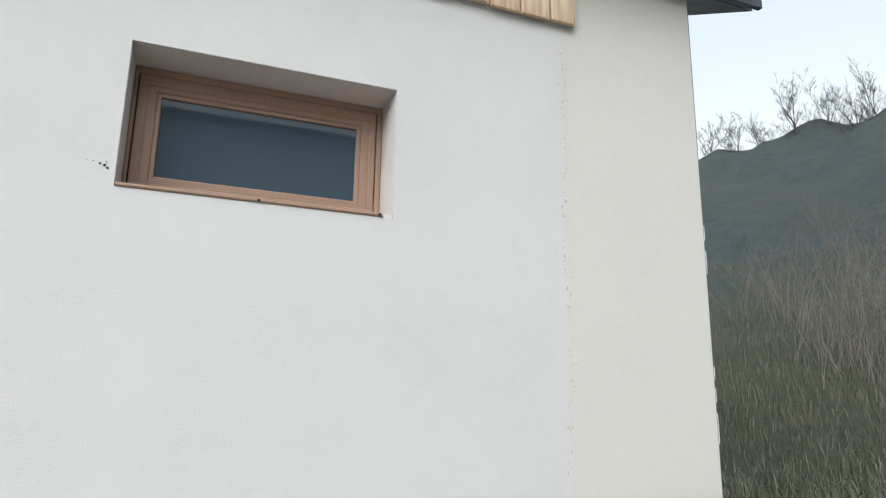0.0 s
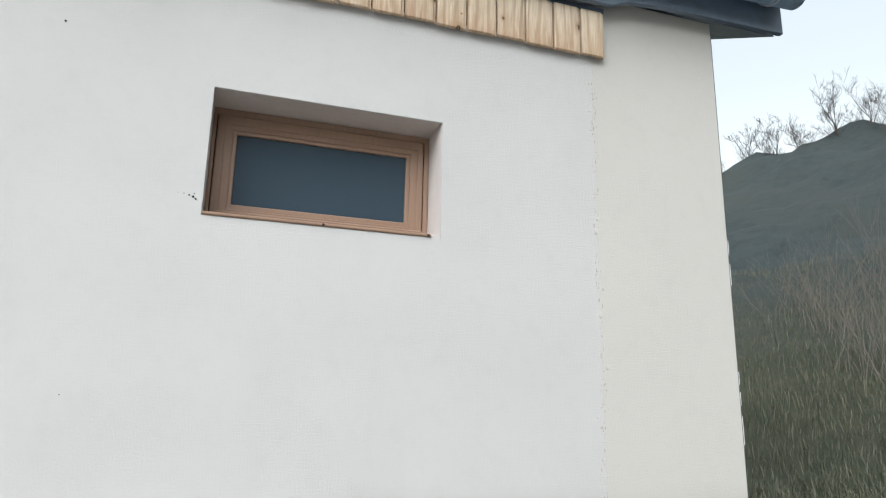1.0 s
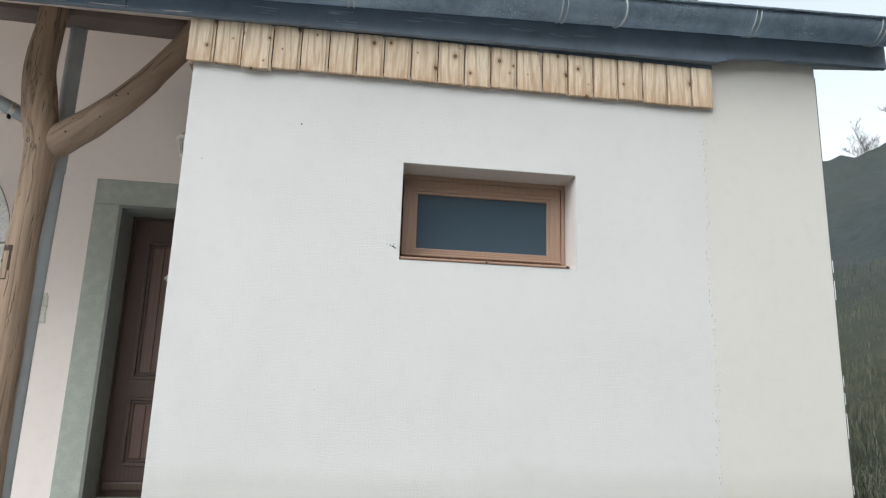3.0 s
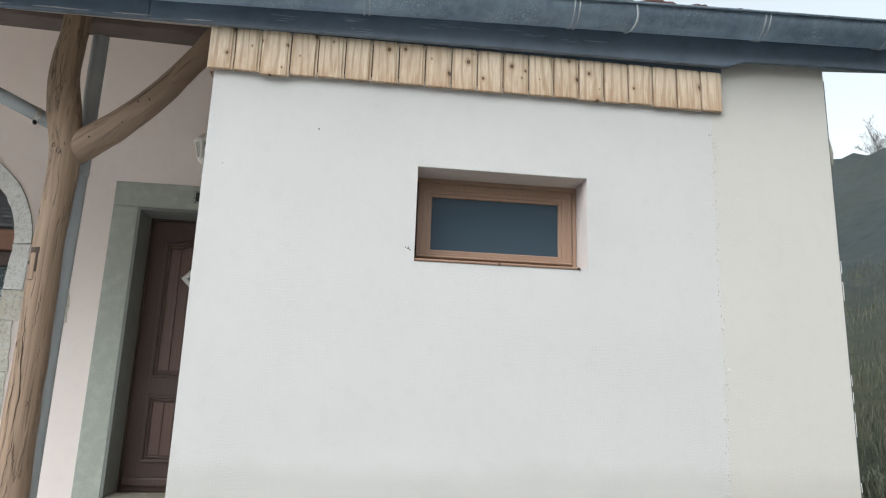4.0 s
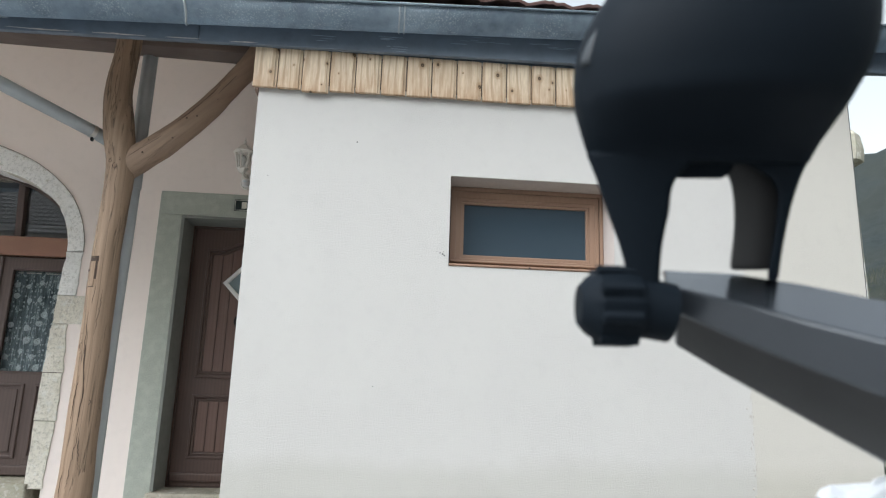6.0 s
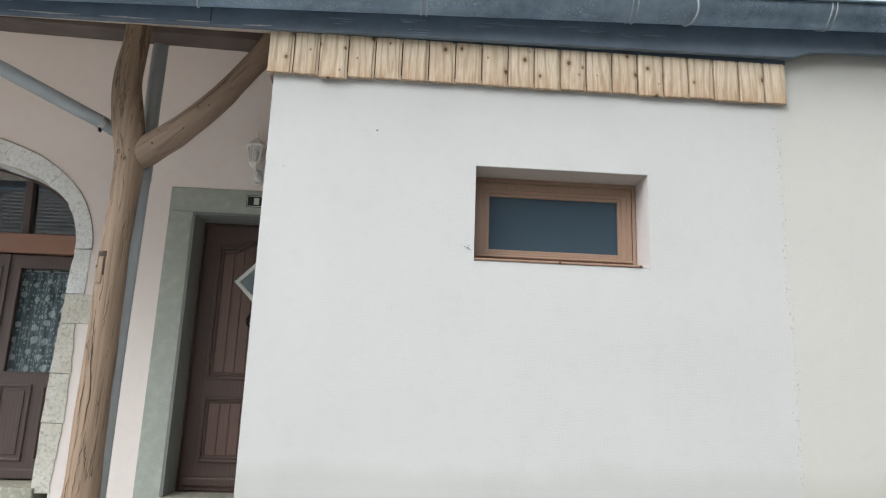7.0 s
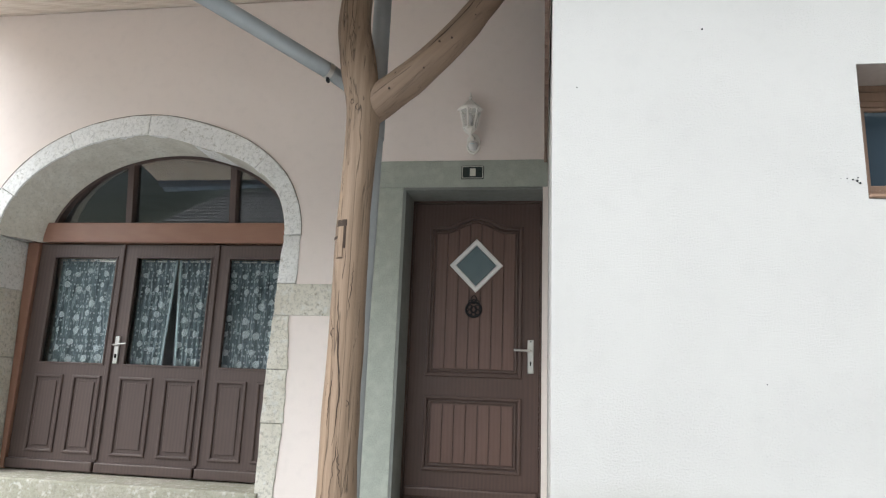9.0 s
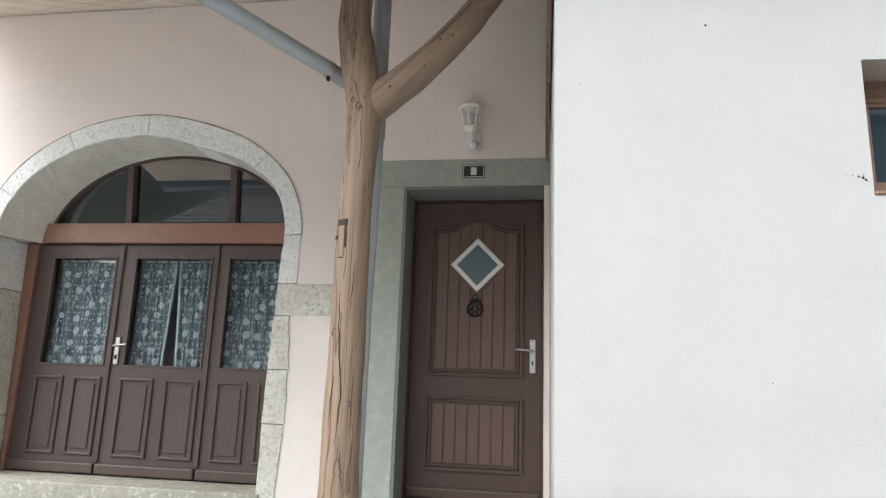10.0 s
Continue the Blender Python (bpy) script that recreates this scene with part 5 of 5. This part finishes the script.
# ---- houses across the yard, seen only as reflections in the panes ----
def hipped_house(x0, x1, y0, y1, eave, ridge_z, hip_left, hip_right, label, wall_mat, tile_mat, pitch=0.3, wave=0.022):
    """A house whose ridge runs along x; its front is at y1. hip: how far the ridge stops short of either end."""
    h = thing("house", ((x0 + x1) / 2, (y0 + y1) / 2, 0), label, "house")
    part("wall", box(x0 + 0.4, x1 - 0.4, y0 + 0.4, y1 - 0.4, -0.3, eave), wall_mat, h)
    ym = (y0 + y1) / 2
    a, b = (x0 + hip_left, ym, ridge_z), (x1 - hip_right, ym, ridge_z)
    bm = bmesh.new()
    low = [bm.verts.new(q) for q in ((x0, y1, eave), (x1, y1, eave), (x1, y0, eave), (x0, y0, eave))]
    va, vb = bm.verts.new(a), bm.verts.new(b)
    for f in ((low[0], low[1], vb, va), (low[2], low[3], va, vb), (low[3], low[0], va), (low[1], low[2], vb), tuple(low[::-1])):
        bm.faces.new(f)
    rf = part("roof", bm, tile_mat, h)
    # courses of rolled tiles on the slope towards the yard
    slope = math.hypot(y1 - ym, ridge_z - eave)
    n = int(slope / pitch)
    for k in range(n):
        u0, u1 = k / n, min(1.0, (k + 1.12) / n)
        xa, xb = x0 + hip_left * u0, x1 - hip_right * u0
        m = max(2, int((xb - xa) / 0.06))
        bm = bmesh.new()
        strip = []
        for i in range(m + 1):
            px = xa + (xb - xa) * i / m
            roll = wave * math.sin(px * 2 * math.pi / 0.24)
            strip.append([bm.verts.new((px, y1 + (ym - y1) * u + d, eave + (ridge_z - eave) * u + up + roll)) for u, d, up in ((u0, 0.0, 0.0), (u0, 0.02, 0.075), (u1, 0.0, 0.035))])
        for p, q in zip(strip, strip[1:]):
            for e in (0, 1):
                bm.faces.new((p[e], q[e], q[e + 1], p[e + 1]))
        part("tile_course", bm, tile_mat, rf, smooth=35)
    ridge = bmesh.new()
    x = a[0]
    while x < b[0]:
        add_tube(ridge, [(x, ym, ridge_z + 0.02), (x + 0.36, ym, ridge_z + 0.05)], [0.10, 0.12], 8)
        x += 0.34
    part("ridge_tiles", ridge, tile_mat, rf)
    return h


OLD_WALL = plain("old_pale_plaster", (0.50, 0.48, 0.45), 0.9, 0, 0.3, 4, 0.2)
OLD_TILE = plain("old_brown_tile", (0.085, 0.080, 0.078), 0.7, 0, 0.5, 9, 0.2)
PALE_TILE = plain("pale_worn_tile", (0.17, 0.18, 0.19), 0.65, 0, 0.5, 9, 0.2)
hipped_house(-17.8, -8.0, -26.0, -18.0, 1.25, 3.45, 3.0, 1.0, "low hipped barn with a dark rolled-tile roof across the yard", OLD_WALL, OLD_TILE)
hipped_house(-34.0, -18.0, -46.0, -34.0, 2.6, 5.9, 9.0, 3.0, "farther hipped house with a pale worn tile roof", OLD_WALL, PALE_TILE, 0.5)
hipped_house(-1.5, 12.0, -14.0, -8.0, 4.0, 6.36, 0.8, 0.8, "long low house with a dark tiled roof facing the annex", OLD_WALL, OLD_TILE, 9.0)

# ---- plants on the slope ----
def bare_tree(at, height, seed, spread=0.55, label="leafless grey tree on the hillside", first=0.16):
    rnd = random.Random(seed)
    t = thing("bare_tree", at, label, "tree", "bare trees on the slope")
    trunk, twigs = bmesh.new(), bmesh.new()

    def grow(p, d, length, r, depth):
        pts, rad = [p], [r]
        q, dd = p.copy(), d.copy()
        n = 4
        for i in range(n):
            dd = (dd + Vector((rnd.uniform(-1, 1), rnd.uniform(-1, 1), rnd.uniform(-0.3, 0.7))) * 0.16).normalized()
            q = q + dd * (length / n)
            pts.append(q.copy())
            rad.append(r * (1 - 0.55 * (i + 1) / n))
        add_tube(trunk if depth < 2 else twigs, pts, rad, 6 if depth < 2 else 3, cap=False)
        if depth < 4:
            for k in range(rnd.randint(3, 5) if depth else 8):
                i = rnd.randint(1 if depth else 2, n)
                side_d = Vector((rnd.uniform(-1, 1), rnd.uniform(-1, 1), rnd.uniform(0.0, 0.8))).normalized()
                nd = (dd * (1 - spread) + side_d * spread).normalized()
                grow(pts[i], nd, length * rnd.uniform(0.45, 0.7), max(0.011, rad[i] * 0.6), depth + 1)

    grow(Vector(at), Vector((0, 0, 1)), height * 0.42, height * 0.014, 0)
    part("trunk", trunk, BARK, t, smooth=True)
    part("crown", twigs, BARK, t, "open crown of thin bare twigs")


def polar(head, r):
    x, y = 1 + r * math.sin(radians(head)), -2 + r * math.cos(radians(head))
    return Vector((x, y, land(x, y) - 0.1))


for k, (head, r, h) in enumerate(((42.6, 58, 7), (44.5, 60, 8), (46.6, 59, 7.5), (49, 60, 7), (51.4, 59, 9), (53.4, 60, 8), (55, 58, 10), (57, 60, 10))):
    at = polar(head, r)
    bare_tree(Vector((at.x, at.y, at.z - 0.42 * h)), h, 40 + k)



def cane_bush(at, n, h, seed):
    rnd = random.Random(seed)
    t = thing("bush", at, "leafless bush of thin straw-coloured canes", "bush", "bushes on the slope")
    bm = bmesh.new()
    for _ in range(n):
        p = Vector(at) + Vector((rnd.gauss(0, 0.35), rnd.gauss(0, 0.35), 0))
        d = Vector((rnd.gauss(0, 0.28), rnd.gauss(0, 0.28), 1)).normalized()
        L, pts = h * rnd.uniform(0.45, 1.1), [p]
        for i in range(5):
            d = (d + Vector((rnd.gauss(0, 0.09), rnd.gauss(0, 0.09), -0.02 * i))).normalized()
            pts.append(pts[-1] + d * L / 5)
        r = rnd.uniform(0.004, 0.008)
        add_tube(bm, pts, [r, r, r * 0.8, r * 0.6, r * 0.45, r * 0.3], 4, cap=False)
        for i in (2, 3, 4):
            sd = (d + Vector((rnd.gauss(0, 0.6), rnd.gauss(0, 0.6), 0.2))).normalized()
            add_tube(bm, [pts[i], pts[i] + sd * L * 0.16, pts[i] + sd * L * 0.3 + Vector((0, 0, 0.04))], [r * 0.5, r * 0.4, r * 0.25], 3, cap=False)
    part("cane_tangle", bm, plain("dry_cane", (0.12, 0.105, 0.082), 0.85, 0, 0.4, 5, 0.0), t)


for k, (head, r, n, h) in enumerate(((52.5, 15, 45, 2.6), (55.5, 14, 50, 2.4), (50, 18, 45, 2.4), (57.5, 17, 50, 2.8), (47, 21, 40, 2.2), (54, 22, 45, 3.0))):
    cane_bush(polar(head, r), n, h, 70 + k)

# rough grass and brambles
rnd = random.Random(31)
vs, fs = [], []
for _ in range(40000):
    head, r = rnd.uniform(32, 64), 4.2 + 22 * rnd.random() ** 1.6
    x, y = 1 + r * math.sin(radians(head)), -2 + r * math.cos(radians(head))
    z = land(x, y) - 0.03
    if x < CORNER + 0.15 or (x < 3.6 and y < 0.3):
        continue
    h = rnd.uniform(0.10, 0.42) * (0.5 + 0.8 * max(0, noise.noise((x * 0.5, y * 0.5, 9)) + 0.5))
    a = rnd.uniform(0, 2 * math.pi)
    w = rnd.uniform(0.002, 0.007)
    lx, ly = math.cos(a) * h * 0.55, math.sin(a) * h * 0.55
    px, py = -math.sin(a) * w, math.cos(a) * w
    i = len(vs)
    vs += [(x - px, y - py, z), (x + px, y + py, z), (x + lx * 0.4 + px * 0.7, y + ly * 0.4 + py * 0.7, z + h * 0.65), (x + lx * 0.4 - px * 0.7, y + ly * 0.4 - py * 0.7, z + h * 0.65), (x + lx, y + ly, z + h * rnd.uniform(0.6, 0.95))]
    fs += [(i, i + 1, i + 2, i + 3), (i + 3, i + 2, i + 4)]
me = bpy.data.meshes.new("grass")
me.from_pydata(vs, [], fs)


def grass_material():
    k = Mat("rough_grass", (0.058, 0.066, 0.042), 0.85, spec=0.2)
    geo = k.t.nodes.new("ShaderNodeNewGeometry")
    k.tint(k.ramp(geo.outputs["Random Per Island"], 0.35, 0.9), (0.15, 0.142, 0.098), 0.8)
    k.tint(k.ramp(geo.outputs["Random Per Island"], 0.3, 0.0), (0.04, 0.055, 0.03), 0.8)
    return k.m


me.materials.append(grass_material())
tagged(new("grass", me), "rough olive grass and dry straw on the bank", "grass", "", "stuff")

# a stone pillar past the corner
pil = thing("stone_pillar", (7.55, 5.9, 0.2), "rough grey stone pillar beyond the annex corner", "pillar")
zb = land(7.55, 5.9)
bm = tube([(7.42, 5.9, zb - 0.2), (7.42, 5.9, zb + 1.6), (7.41, 5.9, 3.2), (7.41, 5.9, 4.5)], [0.13, 0.12, 0.10, 0.10], 9, wobble=0.25, seed=2)
part("shaft", bm, SILL_STONE, pil)
bm = tube([(7.43, 5.9, 4.45), (7.44, 5.9, 4.52), (7.45, 5.9, 4.7), (7.45, 5.9, 4.9), (7.44, 5.9, 5.0)], [0.10, 0.19, 0.21, 0.19, 0.10], 10, wobble=0.25, seed=6)
part("cap", bm, SILL_STONE, pil, "rounded rough stone cap")

# ---- phone mount at the car's resting place ----
REST = look((0.686, -3.002, 0.983), (0.833, -1.0515, 1.400), 1.9)
U = 0.11 / 1162.3


def at_rest(u, v, depth=0.11):
    """A place on the phone holder, by its offset to the right and down and its depth."""
    k = depth / 1162.3
    return REST @ Vector(((u - 784) * k, (441 - v) * k, -depth))


def mount():
    base = at_rest(1900, 900, 0.06)
    m = thing("phone_mount", (base.x, base.y, 0.0), "black plastic phone mount on a grey swivel arm and thin stand", "phone holder")
    # bowl: widths by height
    st = smooth_path([(-60, 1124, 1520), (0, 1074, 1538), (60, 1037, 1540), (120, 1018, 1526), (180, 1017, 1494), (230, 1026, 1466), (290, 1044, 1432)], 4)
    bm = bmesh.new()
    rings = []
    n = 26
    for v, a, b in st:
        cx, rx = (a + b) / 2, (b - a) / 2
        ry = (0.5 * rx * U + 0.004) * (1 if v < 190 else max(0.15, 1 - 0.85 * (v - 190) / 90))
        ring = []
        for s in range(n):
            an = 2 * math.pi * s / n
            c = at_rest(cx + rx * math.cos(an), v)
            ring.append(bm.verts.new(c + (REST.to_3x3() @ Vector((0, 0, 1))) * (ry * math.sin(an))))
        rings.append(ring)
    for q, w in zip(rings, rings[1:]):
        for s in range(n):
            bm.faces.new((q[s], q[(s + 1) % n], w[(s + 1) % n], w[s]))
    bm.faces.new(rings[0][::-1])
    bm.faces.new(rings[-1])
    bowl = part("bowl", bm, BLACK_PLASTIC, m, smooth=50)
    # the highlight along the bowl's left rim is put into this paler grey
    part("rim", tube([at_rest(*q, 0.106) for q in smooth_path([(1150, -40), (1112, 0), (1078, 42), (1052, 86), (1040, 120)], 4)], [0.0013] * 17, 8), plain("rim_highlight_grey", (0.030, 0.036, 0.042), 0.5, 0, 0.2, 60, 0.0, spec=0.3), bowl, "raised rim with its highlight put into a paler grey", smooth=True)

    def leg(name, rows, d0, d1, mt, lab=""):
        bm = bmesh.new()
        rr = smooth_path(rows, 4)
        vs = []
        for v, a, b in rr:
            vs.append([bm.verts.new(at_rest(u, v, d)) for u, d in ((a, d0), (b, d0), (b, d1), (a, d1))])
        for q, w in zip(vs, vs[1:]):
            for s in range(4):
                bm.faces.new((q[s], q[(s + 1) % 4], w[(s + 1) % 4], w[s]))
        bm.faces.new(vs[0][::-1])
        bm.faces.new(vs[-1])
        bmesh.ops.recalc_face_normals(bm, faces=bm.faces)
        es = [e for e in bm.edges if len(e.link_faces) == 2 and e.calc_face_angle(0) > 0.9]
        bmesh.ops.bevel(bm, geom=es, offset=0.0008, segments=2, affect="EDGES", profile=0.5)
        part(name, bm, mt, bowl, lab, smooth=40)

    leg("fork_leg", [(270, 1036, 1250), (320, 1056, 1196), (380, 1076, 1184), (440, 1098, 1172), (500, 1112, 1168), (560, 1120, 1168)], 0.108, 0.118, BLACK_PLASTIC)
    leg("fork_leg", [(270, 1270, 1440), (320, 1366, 1416), (380, 1374, 1398), (440, 1366, 1386), (500, 1358, 1378)], 0.110, 0.122, BLACK_PLASTIC)
    leg("inner_cheek", [(270, 1270, 1400), (305, 1284, 1400), (335, 1296, 1392), (400, 1300, 1384), (480, 1292, 1372)], 0.113, 0.124, plain("inner_grey", (0.017, 0.017, 0.0175), 0.6, 0, 0.2, 50, 0.0), "dull grey inner cheek")
    leg("bridge", [(285, 1180, 1300), (300, 1186, 1296), (318, 1194, 1282)], 0.112, 0.120, BLACK_PLASTIC)
    # clamping knob with grips
    bm = bmesh.new()
    ax0, ax1 = at_rest(1024, 543), at_rest(1130, 546)
    add_tube(bm, [ax0.lerp(ax1, t) for t in (0, 0.12, 0.3, 0.8, 1.0)], [0.0034, 0.0048, 0.0059, 0.0062, 0.0056], 12)
    knob = part("knob", bm, BLACK_PLASTIC, m, "black clamping knob", smooth=25)
    right, up, out = (REST.to_3x3() @ Vector(q) for q in ((1, 0, 0), (0, 1, 0), (0, 0, 1)))
    for s in range(8):
        an = 2 * math.pi * s / 8 + 0.2
        o = up * (0.0060 * math.cos(an)) + out * (0.0060 * math.sin(an))
        part("grip", tube([ax0.lerp(ax1, 0.28) + o, ax0.lerp(ax1, 0.9) + o], [0.0011, 0.0011], 6), BLACK_PLASTIC, knob)
    part("washer", tube([at_rest(1128, 545), at_rest(1186, 556)], [0.0050, 0.0050], 18), BLACK_PLASTIC, m, smooth=40)
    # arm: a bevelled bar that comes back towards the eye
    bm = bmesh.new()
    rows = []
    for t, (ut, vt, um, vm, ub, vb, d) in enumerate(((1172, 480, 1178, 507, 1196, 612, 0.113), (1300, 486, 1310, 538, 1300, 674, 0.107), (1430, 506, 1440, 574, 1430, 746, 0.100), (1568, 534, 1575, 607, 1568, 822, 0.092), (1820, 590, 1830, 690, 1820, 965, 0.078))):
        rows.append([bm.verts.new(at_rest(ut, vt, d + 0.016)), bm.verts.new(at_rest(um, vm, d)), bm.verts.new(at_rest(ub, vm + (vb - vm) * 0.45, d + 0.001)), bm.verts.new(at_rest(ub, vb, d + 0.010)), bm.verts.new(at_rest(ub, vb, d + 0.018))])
    # lower faces get a near-black material: their shade is put into the colour
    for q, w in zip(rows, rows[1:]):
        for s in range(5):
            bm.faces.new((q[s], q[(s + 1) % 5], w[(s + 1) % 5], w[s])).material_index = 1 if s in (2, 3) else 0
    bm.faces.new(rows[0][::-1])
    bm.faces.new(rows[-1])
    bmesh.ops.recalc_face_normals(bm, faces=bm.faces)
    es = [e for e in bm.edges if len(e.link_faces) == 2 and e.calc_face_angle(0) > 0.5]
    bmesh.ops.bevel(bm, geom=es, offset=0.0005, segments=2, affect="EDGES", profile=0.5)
    part("arm", bm, GREY_ARM, m, "satin grey swivel arm with shade put into its lower faces", smooth=12).data.materials.append(plain("arm_lower_shade", (0.020, 0.021, 0.022), 0.5, 0, 0.2, 50, 0.0, spec=0.3))
    # stand down to the ground, outside the view
    end = at_rest(1800, 780, 0.085)
    part("stand_rod", tube([end, (base.x, base.y, end.z - 0.1), (base.x, base.y, 0.02)], [0.006, 0.006, 0.006], 10), BLACK_PLASTIC, m)
    part("stand_foot", lathe([(0.09, 0), (0.09, 0.012), (0.02, 0.02)], (base.x, base.y, 0.0), 20), BLACK_PLASTIC, m)
    part("tray", tube([(base.x, base.y, end.z - 0.1), at_rest(1620, 940, 0.12)], [0.005, 0.003], 8), BLACK_PLASTIC, m)
    # crumpled slip of paper on the holder
    bm = bmesh.new()
    n = 12
    rnd = random.Random(3)
    g = [[bm.verts.new(at_rest(1452 + 260 * i / n + 14 * noise.noise((i * 0.5, j * 0.5, 2)), 868 + 110 * j / n - 46 * (i / n) * (1 - 0.6 * j / n) + 16 * noise.noise((i * 0.7, j * 0.6, 7)), 0.125 - 0.02 * j / n + 0.003 * noise.noise((i * 0.9, j * 0.9, 3)))) for i in range(n + 1)] for j in range(n + 1)]
    for j in range(n):
        for i in range(n):
            bm.faces.new((g[j][i], g[j][i + 1], g[j + 1][i + 1], g[j + 1][i]))
    part("paper_slip", bm, PAPER, m, "crumpled white paper slip")


mount()
